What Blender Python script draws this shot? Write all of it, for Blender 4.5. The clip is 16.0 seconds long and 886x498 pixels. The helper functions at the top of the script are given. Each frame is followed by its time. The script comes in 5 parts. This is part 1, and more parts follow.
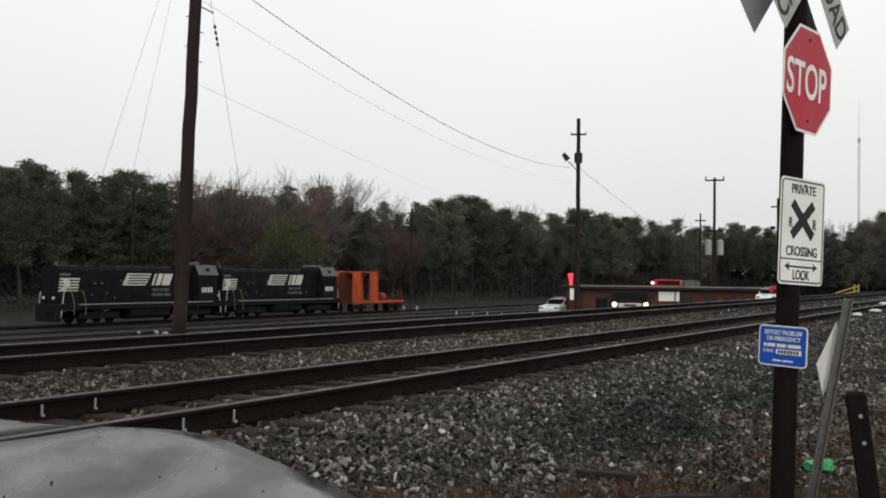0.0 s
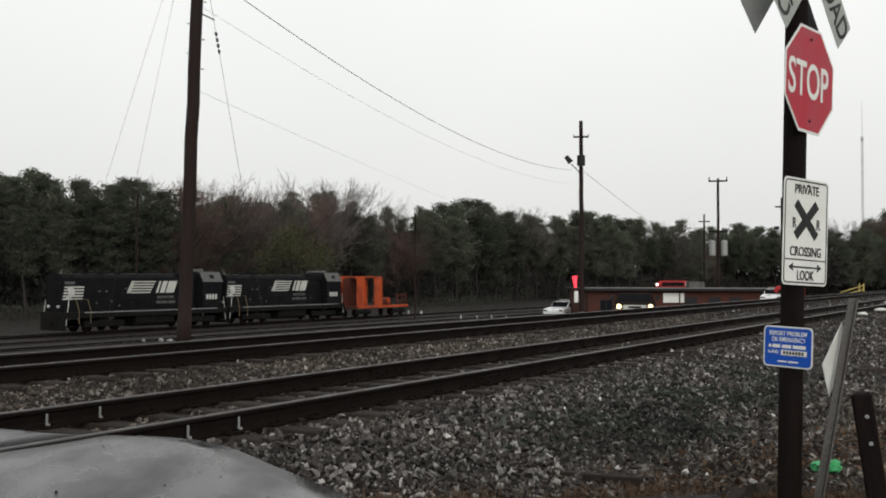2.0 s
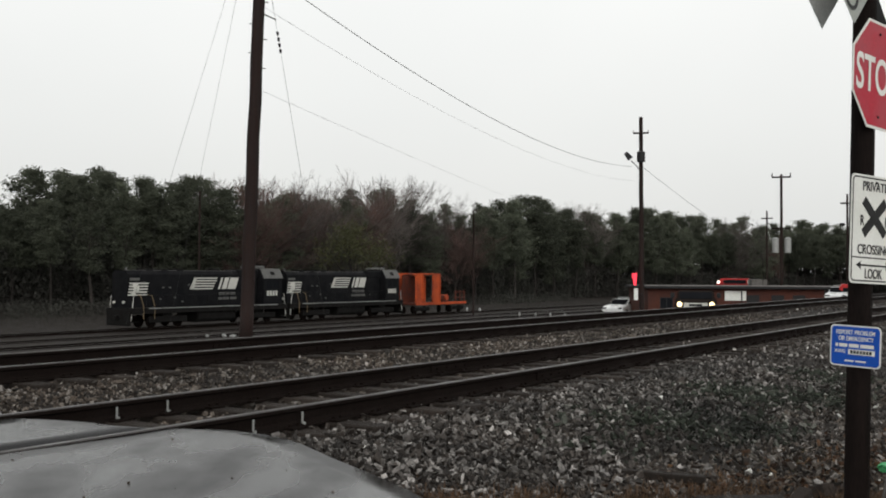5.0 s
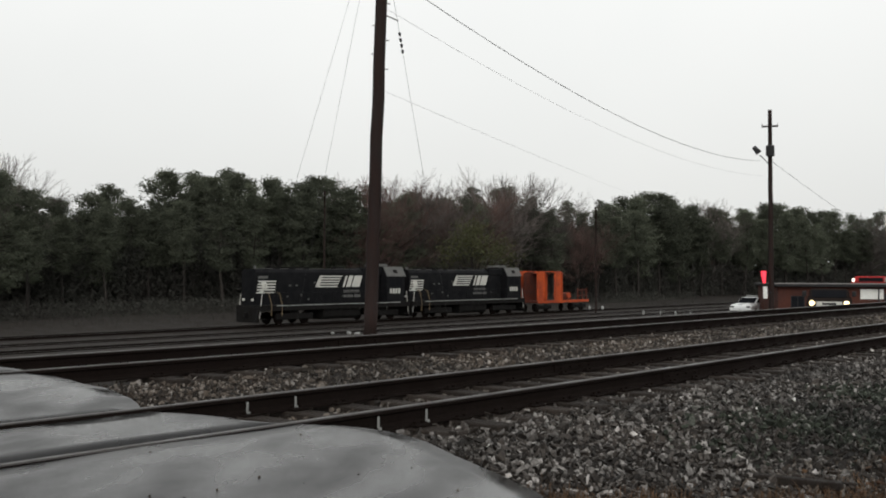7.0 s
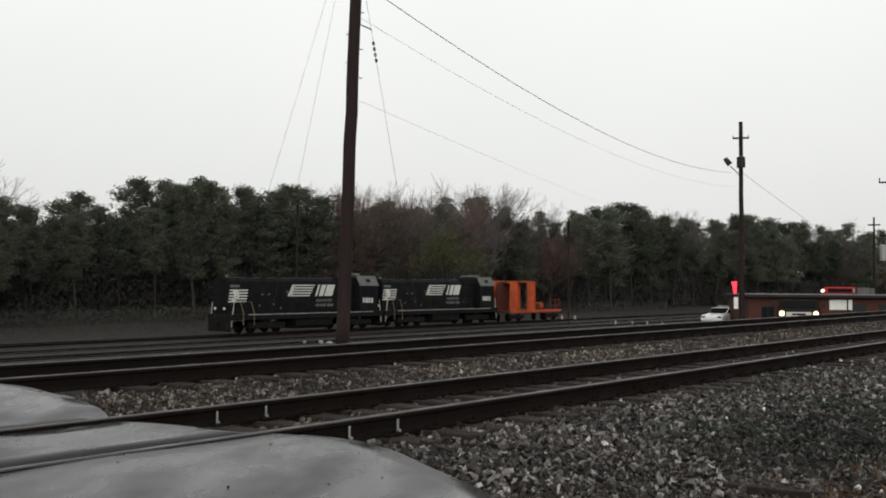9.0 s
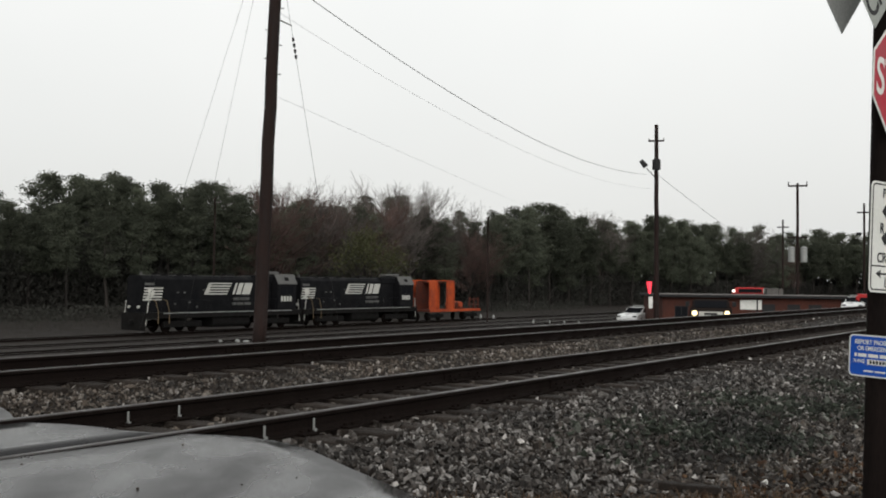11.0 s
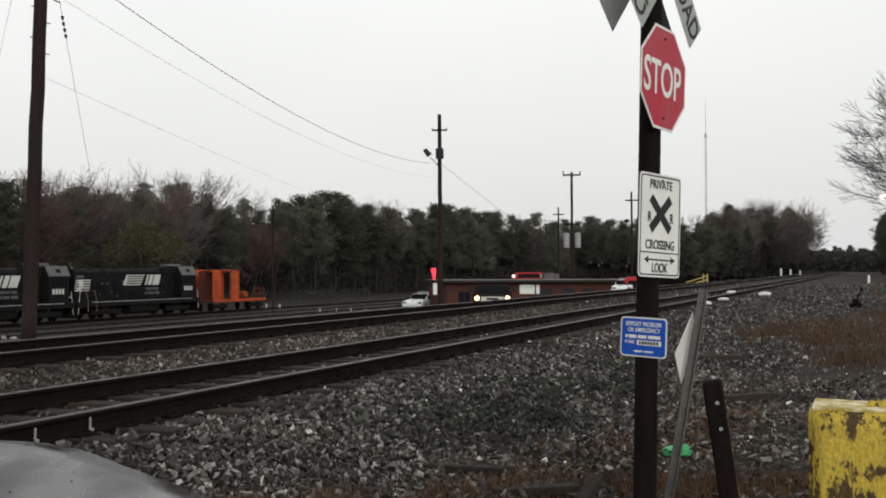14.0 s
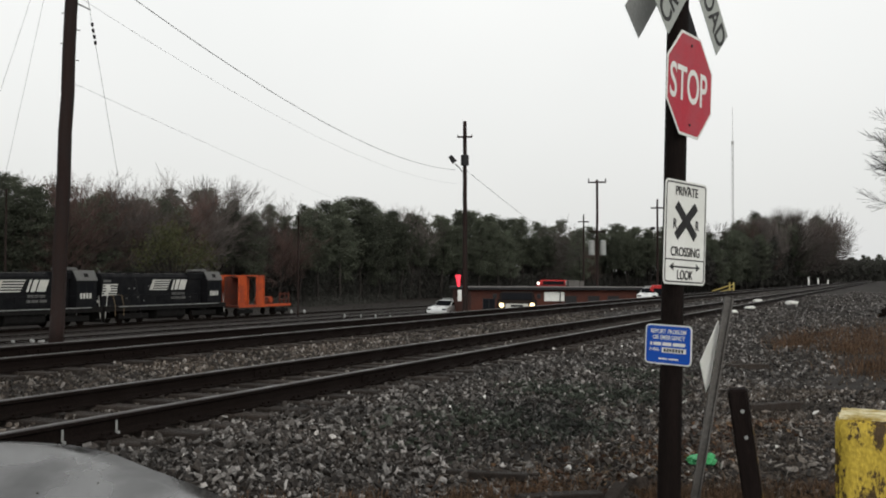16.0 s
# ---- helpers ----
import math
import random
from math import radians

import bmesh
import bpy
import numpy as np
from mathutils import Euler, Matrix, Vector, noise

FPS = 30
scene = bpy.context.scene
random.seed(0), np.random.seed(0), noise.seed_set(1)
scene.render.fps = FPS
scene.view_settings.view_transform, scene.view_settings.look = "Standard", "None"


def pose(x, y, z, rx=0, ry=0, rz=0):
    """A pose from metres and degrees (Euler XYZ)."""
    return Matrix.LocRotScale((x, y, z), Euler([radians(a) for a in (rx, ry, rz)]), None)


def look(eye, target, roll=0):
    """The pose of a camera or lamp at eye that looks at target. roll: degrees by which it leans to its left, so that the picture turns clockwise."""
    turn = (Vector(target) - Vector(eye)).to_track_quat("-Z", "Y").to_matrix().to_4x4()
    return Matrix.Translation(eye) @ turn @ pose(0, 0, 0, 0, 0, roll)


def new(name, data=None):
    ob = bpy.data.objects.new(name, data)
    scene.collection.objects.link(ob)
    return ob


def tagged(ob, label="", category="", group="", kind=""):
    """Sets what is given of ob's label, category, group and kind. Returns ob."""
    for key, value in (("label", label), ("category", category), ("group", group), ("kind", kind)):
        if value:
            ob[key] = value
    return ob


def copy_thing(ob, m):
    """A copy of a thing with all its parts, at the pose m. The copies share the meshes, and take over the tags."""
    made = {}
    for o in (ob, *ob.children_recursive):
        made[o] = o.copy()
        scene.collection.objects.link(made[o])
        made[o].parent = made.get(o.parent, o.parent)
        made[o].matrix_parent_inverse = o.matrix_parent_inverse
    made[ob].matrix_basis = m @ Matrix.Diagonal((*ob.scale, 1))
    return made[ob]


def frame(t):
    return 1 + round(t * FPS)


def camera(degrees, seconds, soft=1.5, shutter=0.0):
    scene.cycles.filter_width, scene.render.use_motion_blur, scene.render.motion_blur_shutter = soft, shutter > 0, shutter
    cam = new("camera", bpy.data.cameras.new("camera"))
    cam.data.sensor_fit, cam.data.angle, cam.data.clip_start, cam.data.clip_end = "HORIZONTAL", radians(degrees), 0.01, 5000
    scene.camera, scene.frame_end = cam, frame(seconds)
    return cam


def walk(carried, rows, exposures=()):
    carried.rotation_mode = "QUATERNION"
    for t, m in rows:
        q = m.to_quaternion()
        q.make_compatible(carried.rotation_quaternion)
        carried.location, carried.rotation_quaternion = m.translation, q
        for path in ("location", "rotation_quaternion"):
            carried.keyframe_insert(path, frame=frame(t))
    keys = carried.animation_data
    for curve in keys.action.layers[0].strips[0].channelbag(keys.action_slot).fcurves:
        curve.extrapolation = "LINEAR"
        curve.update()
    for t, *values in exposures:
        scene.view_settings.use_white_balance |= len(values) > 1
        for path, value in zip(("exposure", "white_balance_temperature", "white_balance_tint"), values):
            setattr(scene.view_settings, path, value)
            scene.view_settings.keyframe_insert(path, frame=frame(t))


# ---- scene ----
cam = camera(46.5, 16.0, soft=1.9)
PATH = [
    (0.0, pose(0.011, 0.029, 1.618, 91.359, -0.843, -0.414)),
    (0.5, pose(0.018, 0.038, 1.620, 91.328, -0.594, -0.415)),
    (1.0, pose(0.017, 0.036, 1.620, 91.493, -0.478, -0.642)),
    (1.5, pose(0.016, 0.036, 1.618, 91.454, -0.415, -0.169)),
    (2.0, pose(0.018, 0.042, 1.622, 91.577, -0.171, -0.181)),
    (2.5, pose(0.019, 0.045, 1.618, 91.633, -0.362, -0.503)),
    (3.0, pose(0.014, 0.035, 1.620, 91.655, -0.208, -0.193)),
    (3.5, pose(0.013, 0.027, 1.624, 91.856, -0.029, -0.240)),
    (4.0, pose(0.016, 0.031, 1.624, 91.867, 0.186, 0.062)),
    (4.5, pose(0.015, 0.033, 1.620, 91.800, -0.202, 0.171)),
    (5.0, pose(-0.007, -0.003, 1.625, 91.399, -0.289, 3.037)),
    (5.2, pose(-0.025, 0.008, 1.624, 90.856, -0.469, 6.010)),
    (7.3, pose(-0.023, 0.027, 1.630, 91.383, -0.233, 9.784)),
    (7.5, pose(-0.016, 0.032, 1.628, 91.537, 0.002, 9.493)),
    (8.0, pose(-0.018, 0.033, 1.627, 91.732, 0.006, 9.301)),
    (10.3, pose(-0.013, 0.039, 1.624, 91.825, -0.311, 6.484)),
    (10.5, pose(-0.013, 0.044, 1.624, 91.791, -0.184, 6.214)),
    (11.0, pose(-0.003, 0.056, 1.621, 91.777, -0.681, 3.822)),
    (11.5, pose(-0.005, 0.074, 1.625, 91.888, -0.074, 0.394)),
    (12.0, pose(0.001, 0.091, 1.622, 91.824, 0.042, -3.675)),
    (12.5, pose(-0.002, 0.084, 1.630, 91.429, 0.535, -7.392)),
    (13.0, pose(-0.003, 0.078, 1.630, 91.902, 0.698, -8.201)),
    (13.5, pose(-0.004, 0.078, 1.628, 90.988, 0.510, -8.343)),
    (14.0, pose(-0.007, 0.082, 1.629, 91.164, 0.134, -8.011)),
    (14.5, pose(-0.007, 0.077, 1.625, 91.482, 0.037, -7.728)),
    (15.0, pose(-0.008, 0.076, 1.627, 91.297, -0.129, -6.895)),
    (15.5, pose(-0.007, 0.076, 1.626, 91.412, -0.098, -6.728)),
    (16.0, pose(-0.007, 0.072, 1.624, 91.536, -0.222, -6.645)),
]
walk(cam, PATH)

# ---------------------------------------------------------------- world and light
world = bpy.data.worlds.new("overcast_sky")
scene.world = world
world.use_nodes = True
wn, wl = world.node_tree.nodes, world.node_tree.links
wn.clear()
w_out = wn.new("ShaderNodeOutputWorld")
w_bg = wn.new("ShaderNodeBackground")
w_sky = wn.new("ShaderNodeTexSky")
w_sky.sky_type = 'NISHITA'
w_sky.sun_disc = False
w_sky.sun_elevation = radians(28)
w_sky.sun_rotation = radians(169)
w_sky.air_density, w_sky.dust_density, w_sky.ozone_density = 1.0, 6.0, 1.0
w_tex = wn.new("ShaderNodeTexCoord")
w_noise = wn.new("ShaderNodeTexNoise")
w_noise.inputs["Scale"].default_value = 1.6
w_noise.inputs["Detail"].default_value = 4
w_ramp = wn.new("ShaderNodeValToRGB")
w_ramp.color_ramp.elements[0].position, w_ramp.color_ramp.elements[0].color = 0.3, (7.65, 7.75, 7.6, 1)
w_ramp.color_ramp.elements[1].position, w_ramp.color_ramp.elements[1].color = 0.7, (8.62, 8.66, 8.45, 1)
w_mix = wn.new("ShaderNodeMixRGB")
w_mix.inputs[0].default_value = 0.94
wl.new(w_tex.outputs["Generated"], w_noise.inputs["Vector"])
wl.new(w_noise.outputs["Fac"], w_ramp.inputs["Fac"])
wl.new(w_sky.outputs["Color"], w_mix.inputs[1])
wl.new(w_ramp.outputs["Color"], w_mix.inputs[2])
w_sep = wn.new("ShaderNodeSeparateXYZ")
w_grad = wn.new("ShaderNodeValToRGB")
w_el = w_grad.color_ramp.elements
w_el[0].position, w_el[0].color = 0.0, (0.80, 0.80, 0.815, 1)
w_el[1].position, w_el[1].color = 0.9, (0.47, 0.47, 0.47, 1)
for w_at, w_v in ((0.06, 0.83), (0.13, 0.89), (0.27, 0.99)):
    w_el.new(w_at).color = (w_v, w_v, w_v, 1)
w_mul = wn.new("ShaderNodeMixRGB")
w_mul.blend_type = 'MULTIPLY'
w_mul.inputs[0].default_value = 1.0
wl.new(w_tex.outputs["Generated"], w_sep.inputs[0])
wl.new(w_sep.outputs["Z"], w_grad.inputs["Fac"])
wl.new(w_mix.outputs["Color"], w_mul.inputs[1])
wl.new(w_grad.outputs["Color"], w_mul.inputs[2])
wl.new(w_mul.outputs["Color"], w_bg.inputs["Color"])
w_bg.inputs["Strength"].default_value = 0.121
wl.new(w_bg.outputs[0], w_out.inputs["Surface"])

sun = new("sun", bpy.data.lights.new("sun", 'SUN'))
sun.data.energy, sun.data.angle, sun.data.color = 1.5, radians(60), (1.0, 0.98, 0.95)
sun.matrix_world = look((8, -40, 22), (0, 0, 0))

# ---------------------------------------------------------------- helpers
PHI = radians(30.19)
TURN = 59.81
TRACK = pose(0, 0, 0, 0, 0, TURN)
RAIL_Z = 0.512
RAIL2_Z = 0.647
EYE_Z = 1.624


def tp(s, l, z=0.0):
    """Along the main track and to the left of the camera's spot."""
    return Vector((s * math.sin(PHI) - l * math.cos(PHI), s * math.cos(PHI) + l * math.sin(PHI), z))


def polar(az, r, z=0.0):
    a = radians(az)
    return Vector((r * math.sin(a), r * math.cos(a), z))


NEAR = Vector((0, 0.1, 0))


def to_sl(p):
    return (p.x * math.sin(PHI) + p.y * math.cos(PHI), -p.x * math.cos(PHI) + p.y * math.sin(PHI))


PROFILE_L = (-900, -60, -12, -2, 0.5, 2.0, 3.0, 4.4, 4.9, 7.7, 8.3, 8.9, 12.0, 12.8, 14.4, 17.0, 20, 24, 34, 55, 62, 72, 95, 150, 260, 1500)
PROFILE_Z = (6, 1.0, 0.1, 0.0, 0.0, 0.0, 0.06, 0.24, 0.27, 0.275, 0.32, 0.41, 0.41, 0.30, 0.10, 0.0, -0.5, -1.1, -1.9, -2.75, -2.9, -2.9, -2.7, -0.5, 3, 20)


def ground_z(s, l):
    return float(np.interp(l, PROFILE_L, PROFILE_Z))


def link(bm, name, material, parent=None, m=None, smooth=False):
    me = bpy.data.meshes.new(name)
    bm.to_mesh(me)
    bm.free()
    if smooth:
        for f in me.polygons:
            f.use_smooth = True
    ob = new(name, me)
    for k in (material if isinstance(material, (list, tuple)) else (material,)):
        me.materials.append(k)
    if parent is not None:
        ob.parent = parent
    if m is not None:
        ob.matrix_basis = m
    return ob


def part(name, bm, material, parent, label="", m=None, smooth=False):
    ob = link(bm, name, material, parent, m, smooth)
    if label:
        tagged(ob, label)
    return ob


def thing(name, label, category, m=None, group="", kind=""):
    ob = new(name)
    ob.empty_display_size = 0.1
    if m is not None:
        ob.matrix_basis = m
    return tagged(ob, label, category, group, kind)


def box(x0, x1, y0, y1, z0, z1, bevel=0.0, bm=None, seg=1):
    own = bmesh.new()
    bmesh.ops.create_cube(own, size=1)
    for v in own.verts:
        v.co = Vector(((x0 + x1) / 2 + v.co.x * (x1 - x0), (y0 + y1) / 2 + v.co.y * (y1 - y0), (z0 + z1) / 2 + v.co.z * (z1 - z0)))
    if bevel:
        bmesh.ops.bevel(own, geom=own.edges[:], offset=bevel, segments=seg, affect='EDGES')
    if bm is None:
        return own
    return merge(bm, own)


def merge(bm, own, m=None):
    me = bpy.data.meshes.new("scratch")
    own.to_mesh(me)
    own.free()
    if m is not None:
        me.transform(m)
    bm.from_mesh(me)
    bpy.data.meshes.remove(me)
    return bm


def tube(a, b, r0, r1=None, n=8, bm=None, caps=True):
    """A tapered round bar from a to b."""
    r1 = r0 if r1 is None else r1
    a, b = Vector(a), Vector(b)
    own = bm if bm is not None else bmesh.new()
    d = (b - a).normalized()
    u = d.orthogonal().normalized()
    w = d.cross(u)
    rings = []
    for c, r in ((a, r0), (b, r1)):
        rings.append([own.verts.new(c + (u * math.cos(2 * math.pi * i / n) + w * math.sin(2 * math.pi * i / n)) * r) for i in range(n)])
    for i in range(n):
        own.faces.new((rings[0][i], rings[0][(i + 1) % n], rings[1][(i + 1) % n], rings[1][i]))
    if caps:
        own.faces.new(rings[0][::-1])
        own.faces.new(rings[1])
    return own


def prism(outline, depth0, depth1, axis="y", bm=None, bevel=0.0):
    """A closed outline in two axes, drawn out along the third."""
    own = bmesh.new()
    put = {"y": lambda p, d: (p[0], d, p[1]), "x": lambda p, d: (d, p[0], p[1]), "z": lambda p, d: (p[0], p[1], d)}[axis]
    a = [own.verts.new(put(p, depth0)) for p in outline]
    b = [own.verts.new(put(p, depth1)) for p in outline]
    n = len(outline)
    for i in range(n):
        own.faces.new((a[i], a[(i + 1) % n], b[(i + 1) % n], b[i]))
    own.faces.new(a[::-1])
    own.faces.new(b)
    bmesh.ops.recalc_face_normals(own, faces=own.faces[:])
    if bevel:
        bmesh.ops.bevel(own, geom=own.edges[:], offset=bevel, segments=2, affect='EDGES')
    return own if bm is None else merge(bm, own)


def text_mesh(words, size, width=1.0, thick=0.001):
    """Letters as a mesh, centred, in the x-y plane."""
    cu = bpy.data.curves.new("letters", 'FONT')
    cu.body, cu.size, cu.align_x, cu.align_y, cu.extrude = words, size, 'CENTER', 'CENTER', thick
    cu.offset = size * 0.012
    ob = bpy.data.objects.new("letters", cu)
    scene.collection.objects.link(ob)
    bpy.context.view_layer.update()
    me = bpy.data.meshes.new_from_object(ob.evaluated_get(bpy.context.evaluated_depsgraph_get()))
    bpy.data.objects.remove(ob)
    me.transform(Matrix.Diagonal((width, 1, 1, 1)))
    bm = bmesh.new()
    bm.from_mesh(me)
    bpy.data.meshes.remove(me)
    return bm


# ---------------------------------------------------------------- materials
def material(name, colour, rough=0.7, metal=0.0, vary=0.25, grain=8.0, fine=90.0, bump=0.15, second=None, patch=0.5, spec=0.2, island=0.0, sheen_patch=0.0, thing_random=0.0, stretch=None, soft=0.16):
    """A surface of one colour with large patches towards a second one, fine grain, and relief."""
    mat = bpy.data.materials.new(name)
    mat.use_nodes = True
    nt = mat.node_tree
    n, k = nt.nodes, nt.links
    bsdf = n["Principled BSDF"]
    bsdf.inputs["Metallic"].default_value = metal
    bsdf.inputs["Specular IOR Level"].default_value = spec
    tc = n.new("ShaderNodeTexCoord")
    src = tc.outputs["Object"]
    if stretch:
        mp = n.new("ShaderNodeMapping")
        mp.inputs["Scale"].default_value = stretch
        k.new(src, mp.inputs["Vector"])
        src = mp.outputs["Vector"]
    big = n.new("ShaderNodeTexNoise")
    big.inputs["Scale"].default_value, big.inputs["Detail"].default_value = grain, 5
    small = n.new("ShaderNodeTexNoise")
    small.inputs["Scale"].default_value, small.inputs["Detail"].default_value = fine, 3
    k.new(src, big.inputs["Vector"])
    k.new(src, small.inputs["Vector"])
    ramp = n.new("ShaderNodeValToRGB")
    two = second or tuple(c * (1 - vary) for c in colour)
    ramp.color_ramp.elements[0].position, ramp.color_ramp.elements[1].position = max(0.0, patch - soft), min(1.0, patch + soft)
    ramp.color_ramp.elements[0].color, ramp.color_ramp.elements[1].color = (*two, 1), (*colour, 1)
    k.new(big.outputs["Fac"], ramp.inputs["Fac"])
    mul = n.new("ShaderNodeMixRGB")
    mul.blend_type = 'MULTIPLY'
    mul.inputs[0].default_value = 1.0
    gr = n.new("ShaderNodeMapRange")
    gr.inputs["From Min"].default_value, gr.inputs["From Max"].default_value = 0.3, 0.7
    gr.inputs["To Min"].default_value, gr.inputs["To Max"].default_value = 1 - vary, 1 + vary * 0.6
    k.new(small.outputs["Fac"], gr.inputs["Value"])
    k.new(ramp.outputs["Color"], mul.inputs[1])
    k.new(gr.outputs["Result"], mul.inputs[2])
    col = mul.outputs["Color"]
    if island or thing_random:
        if island:
            g = n.new("ShaderNodeNewGeometry")
            rnd, amount = g.outputs["Random Per Island"], island
        else:
            g = n.new("ShaderNodeObjectInfo")
            rnd, amount = g.outputs["Random"], thing_random
        mr = n.new("ShaderNodeMapRange")
        mr.inputs["To Min"].default_value, mr.inputs["To Max"].default_value = 1 - amount, 1 + amount
        k.new(rnd, mr.inputs["Value"])
        m2 = n.new("ShaderNodeMixRGB")
        m2.blend_type = 'MULTIPLY'
        m2.inputs[0].default_value = 1.0
        k.new(col, m2.inputs[1])
        k.new(mr.outputs["Result"], m2.inputs[2])
        col = m2.outputs["Color"]
    k.new(col, bsdf.inputs["Base Color"])
    rr = n.new("ShaderNodeMapRange")
    rr.inputs["From Min"].default_value, rr.inputs["From Max"].default_value = 0.35, 0.65
    rr.inputs["To Min"].default_value, rr.inputs["To Max"].default_value = max(0.02, rough - 0.12 - sheen_patch), min(1.0, rough + 0.12)
    k.new(big.outputs["Fac"], rr.inputs["Value"])
    k.new(rr.outputs["Result"], bsdf.inputs["Roughness"])
    if bump:
        b = n.new("ShaderNodeBump")
        b.inputs["Strength"].default_value = bump
        b.inputs["Distance"].default_value = 0.02
        k.new(small.outputs["Fac"], b.inputs["Height"])
        k.new(b.outputs["Normal"], bsdf.inputs["Normal"])
    return mat


def let_light_through(mat, share):
    """Thin leaves pass part of the light."""
    n, k = mat.node_tree.nodes, mat.node_tree.links
    bsdf, out = n["Principled BSDF"], n["Material Output"]
    tr, mx = n.new("ShaderNodeBsdfTranslucent"), n.new("ShaderNodeMixShader")
    mx.inputs[0].default_value = share
    k.new(bsdf.inputs["Base Color"].links[0].from_socket, tr.inputs["Color"])
    k.new(bsdf.outputs[0], mx.inputs[1])
    k.new(tr.outputs[0], mx.inputs[2])
    k.new(mx.outputs[0], out.inputs["Surface"])
    return mat


def stone_material(name, stops, rough=0.6):
    """Broken stone: each piece takes its own tone between the given ones."""
    mat = bpy.data.materials.new(name)
    mat.use_nodes = True
    n, k = mat.node_tree.nodes, mat.node_tree.links
    bsdf = n["Principled BSDF"]
    bsdf.inputs["Roughness"].default_value = rough
    bsdf.inputs["Specular IOR Level"].default_value = 0.3
    g = n.new("ShaderNodeNewGeometry")
    ramp = n.new("ShaderNodeValToRGB")
    el = ramp.color_ramp.elements
    el[0].position, el[0].color = stops[0][0], (*stops[0][1], 1)
    el[1].position, el[1].color = stops[-1][0], (*stops[-1][1], 1)
    for p, c in stops[1:-1]:
        e = el.new(p)
        e.color = (*c, 1)
    k.new(g.outputs["Random Per Island"], ramp.inputs["Fac"])
    tc = n.new("ShaderNodeTexCoord")
    big, small = n.new("ShaderNodeTexNoise"), n.new("ShaderNodeTexNoise")
    big.inputs["Scale"].default_value, big.inputs["Detail"].default_value = 0.7, 5
    small.inputs["Scale"].default_value, small.inputs["Detail"].default_value = 55, 3
    k.new(tc.outputs["Object"], big.inputs["Vector"])
    k.new(tc.outputs["Object"], small.inputs["Vector"])
    col = ramp.outputs["Color"]
    for tex, lo, hi in ((big, 0.38, 1.3), (small, 0.55, 1.4)):
        mr = n.new("ShaderNodeMapRange")
        mr.inputs["From Min"].default_value, mr.inputs["From Max"].default_value = 0.32, 0.68
        mr.inputs["To Min"].default_value, mr.inputs["To Max"].default_value = lo, hi
        k.new(tex.outputs["Fac"], mr.inputs["Value"])
        mx = n.new("ShaderNodeMixRGB")
        mx.blend_type = 'MULTIPLY'
        mx.inputs[0].default_value = 1.0
        k.new(col, mx.inputs[1])
        k.new(mr.outputs["Result"], mx.inputs[2])
        col = mx.outputs["Color"]
    k.new(col, bsdf.inputs["Base Color"])
    b = n.new("ShaderNodeBump")
    b.inputs["Strength"].default_value, b.inputs["Distance"].default_value = 0.3, 0.01
    k.new(small.outputs["Fac"], b.inputs["Height"])
    k.new(b.outputs["Normal"], bsdf.inputs["Normal"])
    return mat


def glow(name, colour, strength):
    mat = bpy.data.materials.new(name)
    mat.use_nodes = True
    b = mat.node_tree.nodes["Principled BSDF"]
    b.inputs["Base Color"].default_value = (*colour, 1)
    b.inputs["Emission Color"].default_value = (*colour, 1)
    b.inputs["Emission Strength"].default_value = strength
    return mat


M_GROUND = material("wet_stony_earth", (0.030, 0.024, 0.020), 0.85, vary=0.45, grain=0.9, fine=22, bump=0.8, second=(0.016, 0.013, 0.011))
M_STONE = stone_material("wet_ballast_stone", ((0.0, (0.015, 0.012, 0.010)), (0.3, (0.024, 0.020, 0.017)), (0.5, (0.058, 0.048, 0.041)), (0.72, (0.102, 0.094, 0.087)), (0.9, (0.20, 0.19, 0.18)), (1.0, (0.42, 0.40, 0.38))))
M_STONE_MOSS = stone_material("mossy_ballast_stone", ((0.0, (0.010, 0.012, 0.008)), (0.45, (0.022, 0.028, 0.019)), (0.75, (0.042, 0.050, 0.037)), (0.93, (0.085, 0.092, 0.078)), (1.0, (0.2, 0.2, 0.18))), 0.8)
M_STONE_DARK = stone_material("dark_chippings", ((0.0, (0.012, 0.010, 0.008)), (0.35, (0.048, 0.037, 0.029)), (0.65, (0.102, 0.083, 0.067)), (0.88, (0.175, 0.157, 0.138)), (1.0, (0.32, 0.30, 0.28))), 0.65)
M_LITTER = stone_material("brown_leaf_litter", ((0.0, (0.020, 0.010, 0.006)), (0.5, (0.070, 0.036, 0.020)), (0.8, (0.13, 0.075, 0.042)), (1.0, (0.22, 0.15, 0.09))), 0.85)
M_ROAD = material("wet_asphalt", (0.036, 0.036, 0.038), 0.36, vary=0.3, grain=1.7, fine=120, bump=0.16, second=(0.022, 0.022, 0.023), sheen_patch=0.12, spec=0.5, stretch=(1.0, 0.45, 1.0))
M_RAIL = material("rusty_rail_steel", (0.010, 0.0072, 0.0062), 0.85, spec=0.04, metal=0.0, vary=0.4, grain=2.5, fine=60, bump=0.25, second=(0.011, 0.008, 0.007))
M_RAIL_TOP = material("worn_rail_head", (0.10, 0.093, 0.09), 0.46, metal=0.7, vary=0.2, grain=3, fine=70, bump=0.05)
M_TIE = material("creosoted_timber", (0.036, 0.028, 0.023), 0.8, vary=0.45, grain=4, fine=35, bump=0.6, second=(0.032, 0.026, 0.022), stretch=(8, 1, 1), thing_random=0.3)
M_POLE = material("tarred_pole_wood", (0.024, 0.0135, 0.0115), 0.8, vary=0.4, grain=3, fine=30, bump=0.4, second=(0.016, 0.010, 0.009), stretch=(6, 6, 0.6))
